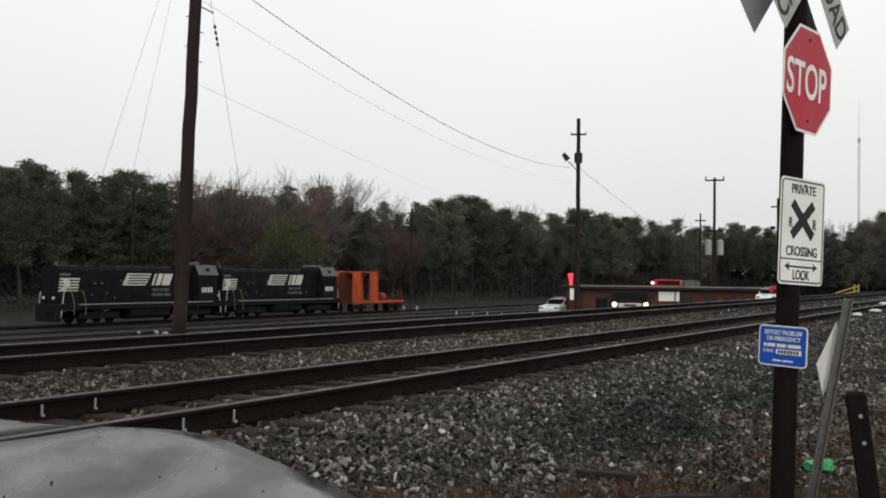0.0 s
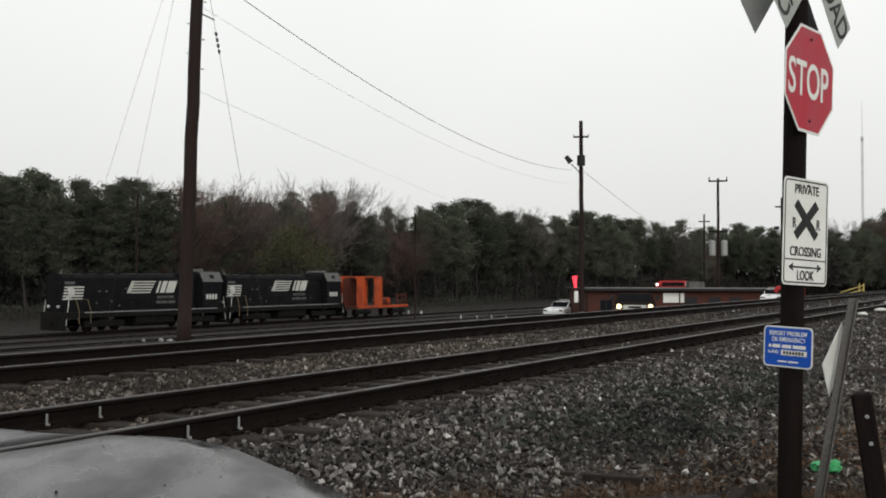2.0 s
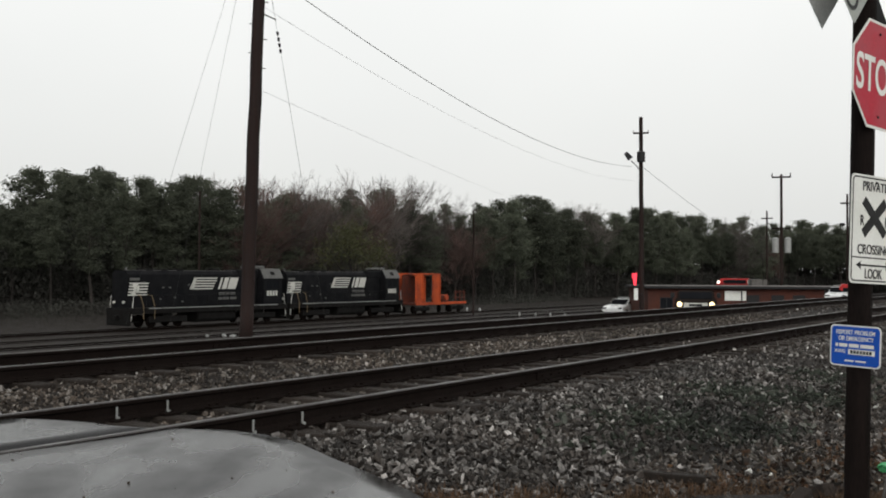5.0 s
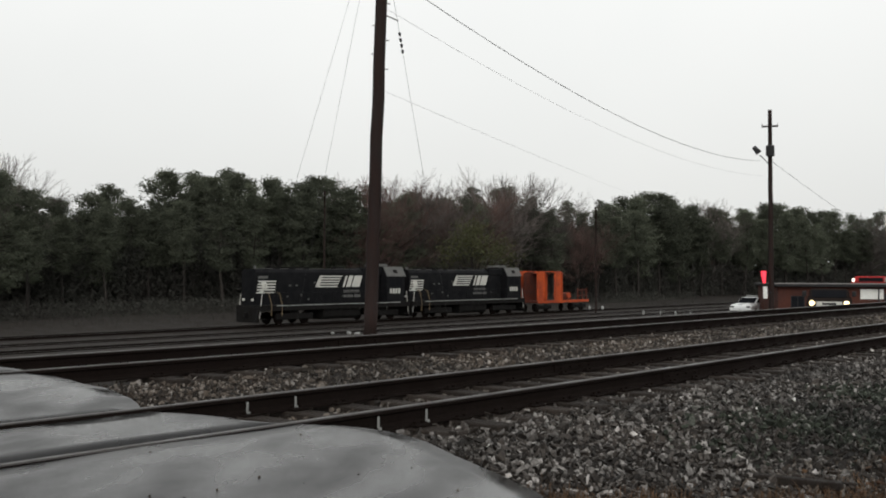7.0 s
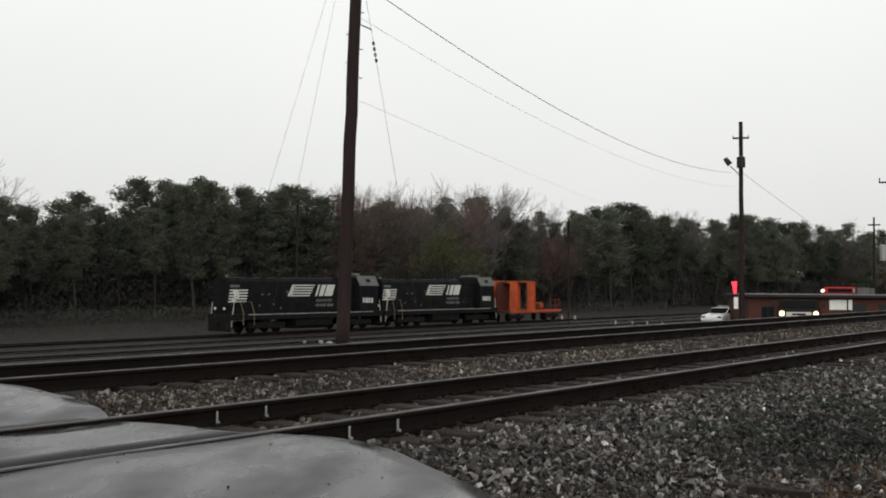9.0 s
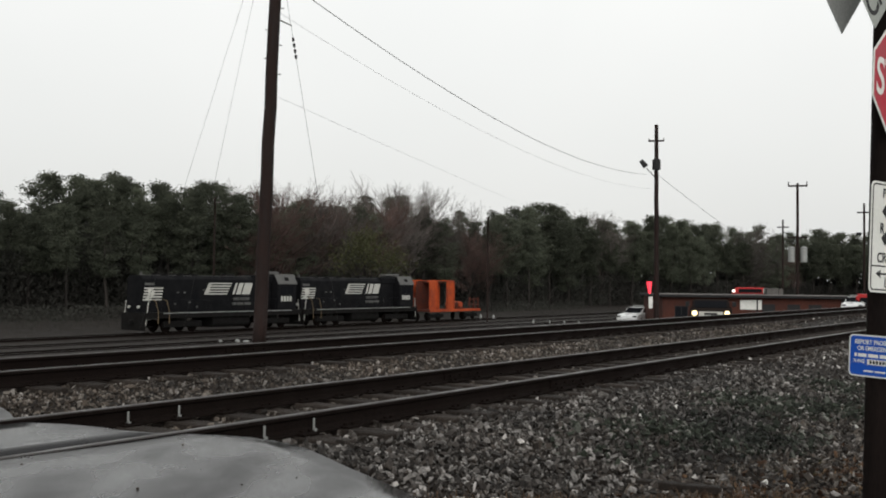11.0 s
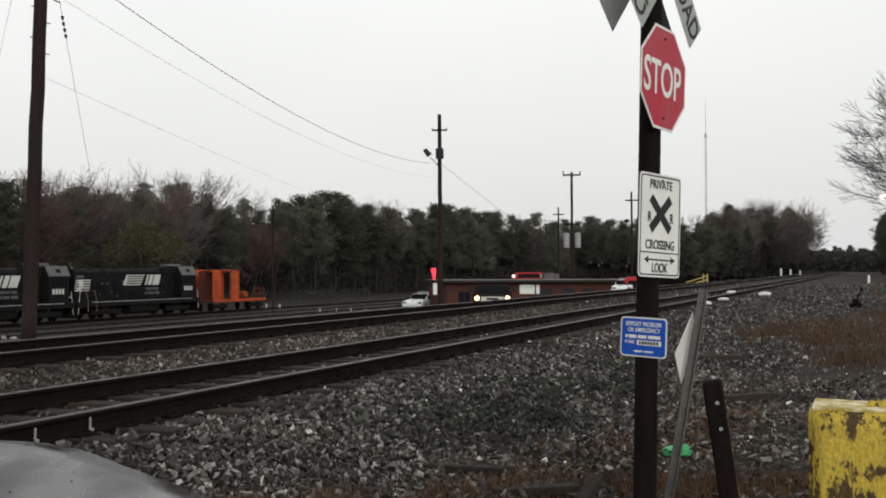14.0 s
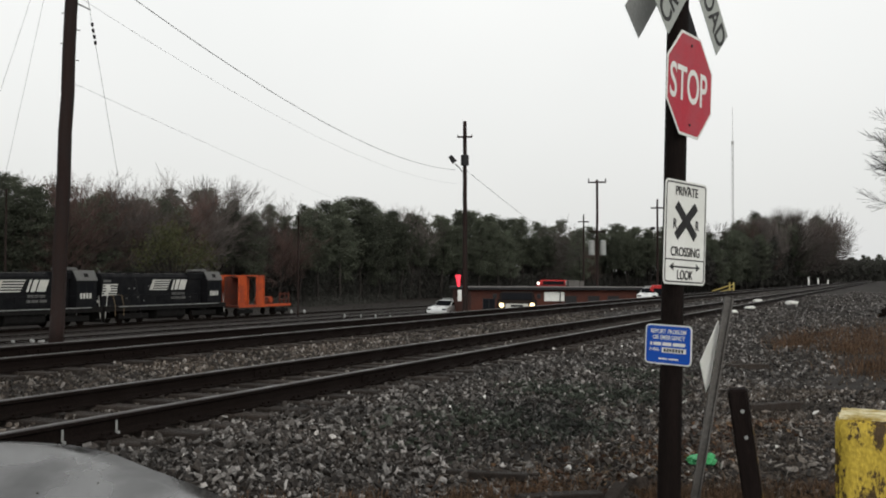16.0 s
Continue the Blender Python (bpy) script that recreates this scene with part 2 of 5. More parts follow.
M_POST = material("black_creosote_post", (0.014, 0.010, 0.009), 0.8, spec=0.06, vary=0.4, grain=4, fine=40, bump=0.4, second=(0.007, 0.005, 0.0045), stretch=(6, 6, 0.5))
M_SIGN_WHITE = material("white_sign_sheeting", (0.74, 0.75, 0.72), 0.45, vary=0.06, grain=5, fine=60, bump=0.02, second=(0.66, 0.67, 0.63))
M_SIGN_RED = material("red_sign_sheeting", (0.42, 0.018, 0.040), 0.42, vary=0.12, grain=5, fine=60, bump=0.02, second=(0.34, 0.016, 0.033))
M_SIGN_BLUE = material("blue_sign_sheeting", (0.008, 0.075, 0.42), 0.42, vary=0.08, grain=5, fine=60, bump=0.02)
M_SIGN_BLACK = material("black_sign_ink", (0.018, 0.018, 0.018), 0.5, vary=0.2, grain=8, fine=60, bump=0.0)
M_SIGN_BACK = material("dull_aluminium_sign_back", (0.32, 0.33, 0.32), 0.5, metal=0.3, vary=0.15, grain=4, fine=50, bump=0.05)
M_CROSSBUCK = material("weathered_crossbuck_sheeting", (0.36, 0.38, 0.35), 0.5, vary=0.12, grain=4, fine=50, bump=0.03, second=(0.28, 0.30, 0.28))
M_GALV = material("galvanised_steel", (0.13, 0.125, 0.118), 0.6, metal=0.2, vary=0.25, grain=6, fine=60, bump=0.1, second=(0.08, 0.074, 0.068))
M_LOCO = material("black_locomotive_paint", (0.005, 0.0055, 0.0065), 0.6, vary=0.3, grain=1.2, fine=14, bump=0.02, second=(0.008, 0.008, 0.009), spec=0.1)
# Grey of plates and lettering; on roofs it paints the wet sky reflection.
M_LOCO_GREY = material("grey_plate_and_roof_sheen", (0.12, 0.12, 0.116), 0.55, vary=0.25, grain=2, fine=14, bump=0.05)
M_LOCO_UNDER = material("oily_underframe", (0.006, 0.0055, 0.005), 0.8, vary=0.4, grain=2, fine=14, bump=0.1)
M_STEP_RAIL = material("tan_grab_rail_paint", (0.20, 0.15, 0.09), 0.6, vary=0.2, grain=3, fine=30, bump=0.02)
M_WHITE = material("dirty_white_paint", (0.55, 0.55, 0.51), 0.5, vary=0.15, grain=2, fine=20, bump=0.02)
M_ORANGE = material("orange_wagon_paint", (0.50, 0.085, 0.022), 0.6, vary=0.35, grain=1.0, fine=12, bump=0.05, second=(0.27, 0.045, 0.018))
# Rust of deck and winch; also the wagon recess's shade as colour.
M_RUST_SHADE = material("rusty_and_shaded_red_steel", (0.115, 0.030, 0.018), 0.8, vary=0.4, grain=1.5, fine=12, bump=0.1, second=(0.06, 0.02, 0.014))
M_BRICK = material("red_brick", (0.085, 0.032, 0.023), 0.9, vary=0.25, grain=0.8, fine=10, bump=0.2, second=(0.055, 0.022, 0.017))
M_DARK = material("dark_trim", (0.02, 0.02, 0.021), 0.6, vary=0.2, grain=3, fine=30, bump=0.02)
M_ROOF = material("grey_roof_felt", (0.22, 0.21, 0.205), 0.7, vary=0.2, grain=1, fine=12, bump=0.1)
M_GLASS = material("dark_window_glass", (0.012, 0.013, 0.015), 0.25, vary=0.1, grain=2, fine=10, bump=0.0, spec=0.0)
M_CAR_WHITE = material("white_car_paint", (0.86, 0.88, 0.88), 0.3, vary=0.05, grain=2, fine=20, bump=0.0)
M_CAR_DARK = material("dark_truck_paint", (0.024, 0.019, 0.017), 0.5, vary=0.1, grain=2, fine=20, bump=0.0, spec=0.0)
M_CAR_RED = material("red_truck_paint", (0.45, 0.03, 0.03), 0.4, vary=0.15, grain=2, fine=20, bump=0.0)
M_TYRE = material("tyre_rubber", (0.018, 0.018, 0.018), 0.85, vary=0.2, grain=8, fine=50, bump=0.1)
M_YELLOW = material("peeling_yellow_paint", (0.52, 0.38, 0.055), 0.6, vary=0.3, grain=26, fine=60, bump=0.5, second=(0.07, 0.045, 0.02), patch=0.475, stretch=(1, 1, 0.5), soft=0.02)
M_YELLOW_OLD = material("worn_yellow_paint", (0.30, 0.19, 0.03), 0.75, vary=0.35, grain=9, fine=50, bump=0.3, second=(0.06, 0.04, 0.025), patch=0.5, soft=0.06)
M_YELLOW_TOP = material("pale_yellow_paint", (0.80, 0.74, 0.50), 0.7, vary=0.25, grain=11, fine=60, bump=0.5, second=(0.40, 0.29, 0.06), patch=0.52)
M_YELLOW_FAR = material("yellow_handrail_paint", (0.46, 0.37, 0.12), 0.5, vary=0.15, grain=4, fine=40, bump=0.0)
M_LIMESTONE = material("white_limestone", (0.80, 0.80, 0.76), 0.7, vary=0.2, grain=5, fine=30, bump=0.3)
M_GREEN_PLASTIC = material("green_plastic_film", (0.03, 0.30, 0.09), 0.3, vary=0.3, grain=8, fine=30, bump=0.4, second=(0.11, 0.42, 0.20))
M_GRASS_DRY = material("dry_brown_grass", (0.155, 0.095, 0.058), 0.85, vary=0.4, grain=1.5, fine=20, bump=0.0, second=(0.085, 0.055, 0.035), island=0.55)
M_WEED = material("green_weed", (0.10, 0.11, 0.03), 0.8, vary=0.4, grain=2, fine=20, bump=0.0, island=0.4)
M_BARK = material("grey_bark", (0.036, 0.031, 0.028), 0.85, vary=0.35, grain=2, fine=14, bump=0.3, thing_random=0.3)
M_TWIG = material("bare_twigs", (0.14, 0.122, 0.113), 0.9, vary=0.3, grain=1, fine=8, bump=0.0, thing_random=0.3)
M_TWIG_RED = material("budding_red_twigs", (0.13, 0.085, 0.075), 0.9, vary=0.3, grain=1, fine=8, bump=0.0)
M_PINE = material("pine_needles", (0.122, 0.136, 0.098), 0.85, vary=0.35, grain=0.5, fine=5, bump=0.0, second=(0.084, 0.094, 0.07), thing_random=0.35)
M_LEAF = material("olive_spring_leaves", (0.10, 0.105, 0.05), 0.8, vary=0.35, grain=0.5, fine=5, bump=0.0)
M_BRUSH = material("woodland_brush", (0.076, 0.078, 0.068), 0.95, vary=0.25, grain=0.12, fine=2, bump=0.0, second=(0.050, 0.047, 0.043), island=0.12)
for leaf in (M_PINE, M_LEAF, M_BRUSH, M_GRASS_DRY):
    let_light_through(leaf, 0.45)
for node in M_YELLOW.node_tree.nodes:
    if node.bl_idname == 'ShaderNodeTexNoise' and node.inputs['Scale'].default_value < 40:
        node.inputs['Scale'].default_value, node.inputs['Detail'].default_value, node.inputs['Roughness'].default_value = 8, 12, 0.72
M_WIRE = material("dark_wire", (0.10, 0.10, 0.10), 0.6, vary=0.1, grain=2, fine=10, bump=0.0)
M_WIRE_PALE = material("pale_guy_wire", (0.04, 0.04, 0.04), 0.7, metal=0.0, vary=0.1, grain=2, fine=10, bump=0.0)
M_WIRE_FAINT = material("bright_thin_wire", (0.38, 0.38, 0.38), 0.6, vary=0.1, grain=2, fine=10, bump=0.0)
M_MAST = material("pale_lattice_steel", (0.42, 0.42, 0.42), 0.6, vary=0.1, grain=0.2, fine=2, bump=0.0)
M_HEADLIGHT = glow("lit_headlight", (1.0, 0.78, 0.42), 2.4)
M_REDLIGHT = glow("lit_red_lens", (1.0, 0.05, 0.08), 1.1)
M_LAMP_WHITE = glow("lit_marker_lamp", (1.0, 0.9, 0.8), 1.6)

# ---------------------------------------------------------------- ground
def ground():
    ss = np.unique(np.concatenate([np.linspace(-900, -60, 12), np.linspace(-60, -6, 25), np.arange(-6, 30, 0.25), np.linspace(30, 120, 70), np.linspace(120, 400, 40), np.linspace(400, 3000, 20)]))
    ll = np.unique(np.concatenate([np.linspace(-1200, -40, 14), np.linspace(-40, -6, 22), np.arange(-6, 16, 0.2), np.linspace(16, 75, 60), np.linspace(75, 300, 30), np.linspace(300, 2500, 14)]))
    S, L = np.meshgrid(ss, ll, indexing="ij")
    Z = np.interp(L, PROFILE_L, PROFILE_Z)
    near = (S > -6) & (S < 30) & (L > -6) & (L < 16)
    rough = np.zeros_like(Z)
    for i in range(S.shape[0]):
        for j in range(S.shape[1]):
            if near[i, j]:
                rough[i, j] = 0.07 * noise.noise((S[i, j] * 0.5, L[i, j] * 0.5, 0)) + 0.025 * noise.noise((S[i, j] * 2.2, L[i, j] * 2.2, 3))
    road = (S < 5.6) & (S > -6)
    under = ((L > 4.6) & (L < 12.4)) | road
    rough[under] = np.minimum(rough[under], 0) * 0.3
    Z = Z + rough
    Z[road & (L > -30) & (L < 15)] -= 0.10
    verts = [tp(s, l, z) for s, l, z in zip(S.ravel(), L.ravel(), Z.ravel())]
    nl = len(ll)
    faces = [(i * nl + j, (i + 1) * nl + j, (i + 1) * nl + j + 1, i * nl + j + 1) for i in range(len(ss) - 1) for j in range(nl - 1)]
    me = bpy.data.meshes.new("ground")
    me.from_pydata(verts, [], faces)
    for f in me.polygons:
        f.use_smooth = True
    me.materials.append(M_GROUND)
    tagged(new("ground", me), "wet dark stony ground falling to a rail yard", "ground", kind="structure")


ground()

# crossing road: falls away from the rails, with gaps beside each rail
ROAD_Z = ((-40, 0.0), (-8, 0.02), (-2, 0.06), (1.0, 0.14), (3.0, 0.32), (4.6, 0.45), (5.4, 0.497), (7.4, 0.497), (9.2, 0.62), (9.6, 0.632), (11.6, 0.632), (13.2, 0.56), (15.0, 0.40), (18, 0.05), (26, -1.2))


def road_z(l):
    return float(np.interp(l, [a for a, b in ROAD_Z], [b for a, b in ROAD_Z]))


def road_edge(l):
    base = float(np.interp(l, (-40, -6, 0, 2, 3.2, 4.0, 4.85, 5.4, 5.8, 6.1, 7.2, 7.4, 7.9, 8.4, 9.6, 12, 14, 26), (6, 5, 4.6, 4.75, 4.95, 5.27, 5.58, 5.66, 5.55, 5.3, 5.2, 5.0, 5.2, 5.36, 5.4, 5.7, 6.0, 6.0)))
    return base + 0.04 * noise.noise((l * 1.7, 7, 0)) + 0.03 * noise.noise((l * 5, 2, 0))


def road_panel(name, l0, l1, label):
    bm = bmesh.new()
    n = max(3, int((l1 - l0) / 0.22))
    rows = []
    for i in range(n + 1):
        l = l0 + (l1 - l0) * i / n
        e = road_edge(l)
        row = []
        for k in range(33):
            s = -5.0 + (e + 5.0) * k / 32
            d = e - s
            z = road_z(l) + 0.012 * noise.noise((s * 0.8, l * 0.8, 1)) - (0.05 * max(0, 1 - d / 0.35) ** 2)
            row.append(bm.verts.new(tp(s, l, z)))
        row.append(bm.verts.new(tp(e + 0.06, l, road_z(l) - 0.22)))
        rows.append(row)
    for a, b in zip(rows, rows[1:]):
        for k in range(len(a) - 1):
            bm.faces.new((a[k], a[k + 1], b[k + 1], b[k]))
    low = [[bm.verts.new(v.co - Vector((0, 0, 0.16))) for v in r] for r in (rows[0], rows[-1])]
    for r, q in ((rows[0], low[0]), (rows[-1], low[1])):
        for k in range(len(r) - 1):
            bm.faces.new((r[k], q[k], q[k + 1], r[k + 1]))
    bmesh.ops.recalc_face_normals(bm, faces=bm.faces[:])
    ob = link(bm, name, M_ROAD, smooth=True)
    return tagged(ob, label, "road", kind="structure")


RAIL_L = (5.80, 7.305, 9.664, 11.169)
road_panel("road", -40, RAIL_L[0] - 0.05, "wet grey asphalt crossing road with ragged edge")
road_panel("road", RAIL_L[0] + 0.19, RAIL_L[1] - 0.13, "wet asphalt panel between the rails")
road_panel("road", RAIL_L[1] + 0.05, RAIL_L[2] - 0.05, "wet asphalt between the two tracks")
road_panel("road", RAIL_L[2] + 0.19, RAIL_L[3] - 0.13, "wet asphalt panel between far rails")
road_panel("road", RAIL_L[3] + 0.05, 26, "wet asphalt road falling to the yard")

# ---------------------------------------------------------------- rails and sleepers
RAIL_OUT = ((-0.076, 0), (0.076, 0), (0.076, 0.012), (0.02, 0.03), (0.009, 0.05), (0.009, 0.12), (0.036, 0.135), (0.036, 0.163), (0.026, 0.172), (-0.026, 0.172), (-0.036, 0.163), (-0.036, 0.135), (-0.009, 0.12), (-0.009, 0.05), (-0.02, 0.03), (-0.076, 0.012))


def rail(l, top, s0, s1, label, name="rail"):
    bm = bmesh.new()
    cuts = [s0 + (s1 - s0) * i / 40 for i in range(41)]
    rings = [[bm.verts.new((s, l + y, top - 0.172 + z)) for y, z in RAIL_OUT] for s in cuts]
    n = len(RAIL_OUT)
    for a, b in zip(rings, rings[1:]):
        for i in range(n):
            f = bm.faces.new((a[i], a[(i + 1) % n], b[(i + 1) % n], b[i]))
            f.material_index = 1 if i == 9 - 1 or i in (8, 9) else 0
    bm.faces.new(rings[0])
    bm.faces.new(rings[-1][::-1])
    bmesh.ops.recalc_face_normals(bm, faces=bm.faces[:])
    ob = link(bm, name, (M_RAIL, M_RAIL_TOP), m=TRACK)
    return tagged(ob, label, "rail", group="rails")


plate_mesh = None
for l in RAIL_L:
    top_z = RAIL_Z if l < 8.5 else RAIL2_Z
    run = rail(l, top_z, -60, 700, "rusty brown steel rail with worn bright top")
    for i in range(34):
        s = (5.9 if l < 8.5 else 6.6) + 0.56 * i
        if plate_mesh is None:
            bm = box(-0.09, 0.09, -0.17, -0.078, 0, 0.02, 0.004)
            box(-0.09, 0.09, 0.078, 0.17, 0, 0.02, 0.004, bm)
            for dx in (-0.05, 0.05):
                for y in (-0.1, 0.1):
                    box(dx - 0.012, dx + 0.012, y - 0.014, y + 0.014, 0.018, 0.045, 0.003, bm)
            plate_mesh = link(bm, "tie_plate", M_RAIL, run, pose(s, l, top_z - 0.166)).data
        else:
            ob = new("tie_plate", plate_mesh)
            ob.parent, ob.matrix_basis = run, pose(s, l, top_z - 0.166)
    for s in (11.3, 23.2):
        for k in (-1, 1):
            bm = box(s - 0.45, s + 0.45, l + k * 0.012 - 0.004, l + k * 0.012 + 0.016 * k + 0.004, top_z - 0.135, top_z - 0.05, 0.004)
            for j in range(4):
                tube((s - 0.33 + 0.22 * j, l + k * 0.02, top_z - 0.09), (s - 0.33 + 0.22 * j, l + k * 0.05, top_z - 0.09), 0.014, n=6, bm=bm)
            part("joint_bar", bm, M_RAIL, run)


def sleepers(l, s0, s1, top, group):
    me = None
    rng = random.Random(int(l * 10))
    s = s0
    while s < s1:
        if me is None:
            bm = box(-0.115, 0.115, -1.3, 1.3, -0.17, 0, 0.012)
            first = link(bm, "sleeper", M_TIE)
            me = first.data
            ob = first
        else:
            ob = new("sleeper", me)
        ob.matrix_basis = TRACK @ pose(s + rng.uniform(-0.03, 0.03), l + rng.uniform(-0.06, 0.06), top + rng.uniform(-0.012, 0.006), 0, 0, rng.uniform(-1.5, 1.5))
        tagged(ob, "dark creosoted timber sleeper in ballast", "sleeper", group)
        s += 0.56


sleepers((RAIL_L[0] + RAIL_L[1]) / 2, 5.9, 60, RAIL_Z - 0.166, "sleepers of the near track")
sleepers((RAIL_L[2] + RAIL_L[3]) / 2, 6.6, 60, RAIL2_Z - 0.166, "sleepers of the second track")

# ---------------------------------------------------------------- crossing sign post
def plate(outline, y0, y1):
    return prism(outline, y0, y1, "y")


def octagon(w, cx=0.0, cz=0.0):
    r = w / 2 / math.cos(math.pi / 8)
    return [(cx + r * math.cos(math.pi / 8 + i * math.pi / 4), cz + r * math.sin(math.pi / 8 + i * math.pi / 4)) for i in range(8)]


def rounded(w, h, r, cx=0.0, cz=0.0, n=4):
    out = []
    for sx, sz, a0 in ((1, 1, 0), (-1, 1, 90), (-1, -1, 180), (1, -1, 270)):
        for i in range(n + 1):
            a = radians(a0 + 90 * i / n)
            out.append((cx + sx * (w / 2 - r) + r * math.cos(a), cz + sz * (h / 2 - r) + r * math.sin(a)))
    return out


def frame_strip(outer, inner, y0, y1):
    """A flat border between two outlines with equal numbers of points."""
    bm = bmesh.new()
    n = len(outer)
    a = [bm.verts.new((p[0], y0, p[1])) for p in outer]
    b = [bm.verts.new((p[0], y0, p[1])) for p in inner]
    for i in range(n):
        bm.faces.new((a[i], a[(i + 1) % n], b[(i + 1) % n], b[i]))
    ext = bmesh.ops.extrude_face_region(bm, geom=bm.faces[:])
    for e in ext["geom"]:
        if isinstance(e, bmesh.types.BMVert):
            e.co.y = y1
    bmesh.ops.recalc_face_normals(bm, faces=bm.faces[:])
    return bm


UPRIGHT = pose(0, 0, 0, 90, 0, 0)


def words(name, text, size, width, cx, y, cz, mat, parent, turn=0.0):
    return part(name, text_mesh(text, size, width), mat, parent, m=pose(cx, y, cz, 90, 0, 0) @ pose(0, 0, 0, 0, 0, turn))


def sign_post():
    base = polar(18.93, 6.2, 0.0) + NEAR
    m = Matrix.Translation(base) @ pose(0, 0, 0, 0, 1.25, 0)
    top = thing("crossing_sign_post", "black round timber post carrying railway crossing signs", "sign post", m)
    bm = bmesh.new()
    for i in range(12):
        z0, z1 = -0.3 + i * 0.36, -0.3 + (i + 1) * 0.36
        tube((0, 0, z0), (0, 0, z1), 0.069 - i * 0.0006, 0.069 - (i + 1) * 0.0006, 18, bm, caps=i in (0, 11))
    bmesh.ops.remove_doubles(bm, verts=bm.verts[:], dist=0.0005)
    part("post", bm, M_POST, top, smooth=True)
    face = pose(0, 0, 0, 0, 0, 45)
    # stop sign
    zs = EYE_Z + 6.2 * math.tan(radians(10.36))
    stop = part("stop_sign", plate(octagon(0.61), 0, 0.003), M_SIGN_WHITE, top, "red octagonal stop sign with white border", face @ pose(0.008, -0.082, zs, 0, 1.5, 0))
    part("red_face", plate(octagon(0.578), -0.0015, 0), M_SIGN_RED, stop)
    words("letters", "STOP", 0.285, 0.735, -0.022, -0.003, -0.016, M_SIGN_WHITE, stop)
    for z in (0.235, -0.235):
        part("bolt", tube((0, -0.008, z), (0, 0, z), 0.008, n=8), M_SIGN_BLACK, stop)
    # private crossing sign
    zp = EYE_Z + 6.2 * math.tan(radians(2.42))
    priv = part("private_crossing_sign", plate(rounded(0.457, 0.605, 0.03), 0, 0.003), M_SIGN_WHITE, top, "white rectangular private crossing sign", pose(0, 0, 0, 0, 0, 39) @ pose(-0.004, -0.082, zp, 0, 1.0, 0))
    part("border", frame_strip(rounded(0.435, 0.583, 0.024), rounded(0.419, 0.567, 0.018), -0.0015, 0), M_SIGN_BLACK, priv)
    words("letters", "PRIVATE", 0.074, 0.90, 0, -0.002, 0.238, M_SIGN_BLACK, priv)
    for turn in (49, -49):
        part("cross_bar", plate([(-0.027, -0.142), (0.027, -0.142), (0.027, 0.142), (-0.027, 0.142)], -0.0026 - turn * 0.00001, 0), M_SIGN_BLACK, priv, m=pose(0, 0, 0.068, 0, turn, 0))
    words("letters", "R", 0.082, 0.8, -0.122, -0.002, 0.045, M_SIGN_BLACK, priv)
    words("letters", "R", 0.082, 0.8, 0.122, -0.002, 0.045, M_SIGN_BLACK, priv)
    words("letters", "CROSSING", 0.076, 0.88, 0, -0.002, -0.115, M_SIGN_BLACK, priv)
    part("divider", box(-0.212, 0.212, -0.0015, 0, -0.162, -0.155), M_SIGN_BLACK, priv)
    arrow = box(-0.13, 0.13, -0.0015, 0, -0.206, -0.196)
    for k in (-1, 1):
        prism([(k * 0.17, -0.201), (k * 0.12, -0.178), (k * 0.13, -0.201), (k * 0.12, -0.224)], -0.0018, 0, "y", arrow)
    part("arrow", arrow, M_SIGN_BLACK, priv)
    words("letters", "LOOK", 0.078, 0.80, 0, -0.002, -0.25, M_SIGN_BLACK, priv)
    for z in (0.265, -0.268):
        part("bolt", tube((0.01, -0.007, z), (0.01, 0, z), 0.007, n=8), M_SIGN_BLACK, priv)
    # emergency notice
    zb = EYE_Z - 6.2 * math.tan(radians(3.62))
    blue = part("emergency_notice", plate(rounded(0.305, 0.232, 0.025), 0, 0.003), M_SIGN_WHITE, top, "blue emergency notice plate with white border", pose(0, 0, 0, 0, 0, -49) @ pose(0.020, -0.076, zb, 0, 0.8, 0))
    part("blue_face", plate(rounded(0.289, 0.216, 0.02), -0.0015, 0), M_SIGN_BLUE, blue)
    words("letters", "REPORT PROBLEM", 0.035, 0.82, 0, -0.002, 0.075, M_SIGN_WHITE, blue)
    words("letters", "OR EMERGENCY", 0.035, 0.82, 0.004, -0.002, 0.040, M_SIGN_WHITE, blue)
    bar = bmesh.new()
    for x0, x1 in ((-0.118, -0.104), (-0.096, -0.046), (-0.036, 0.022), (0.032, 0.112)):
        box(x0, x1, -0.003, -0.0015, -0.007, 0.012, bm=bar)
    part("number_bar", bar, M_SIGN_WHITE, blue)
    words("letters", "X-ING", 0.028, 0.86, -0.090, -0.002, -0.032, M_SIGN_WHITE, blue)
    tag = part("number_plate", box(-0.040, 0.118, -0.0035, -0.0015, -0.047, -0.018), M_SIGN_WHITE, blue)
    bar = bmesh.new()
    for k in range(7):
        box(-0.026 + k * 0.019, -0.013 + k * 0.019, -0.0045, -0.0035, -0.042, -0.023, bm=bar)
    part("number_bar", bar, M_SIGN_BLACK, tag)
    bar = box(-0.06, -0.004, -0.003, -0.0015, -0.088, -0.079)
    box(0.006, 0.068, -0.003, -0.0015, -0.088, -0.079, bm=bar)
    part("small_print_bar", bar, M_SIGN_WHITE, blue)
    # crossbucks, front and back
    zx = 3.53
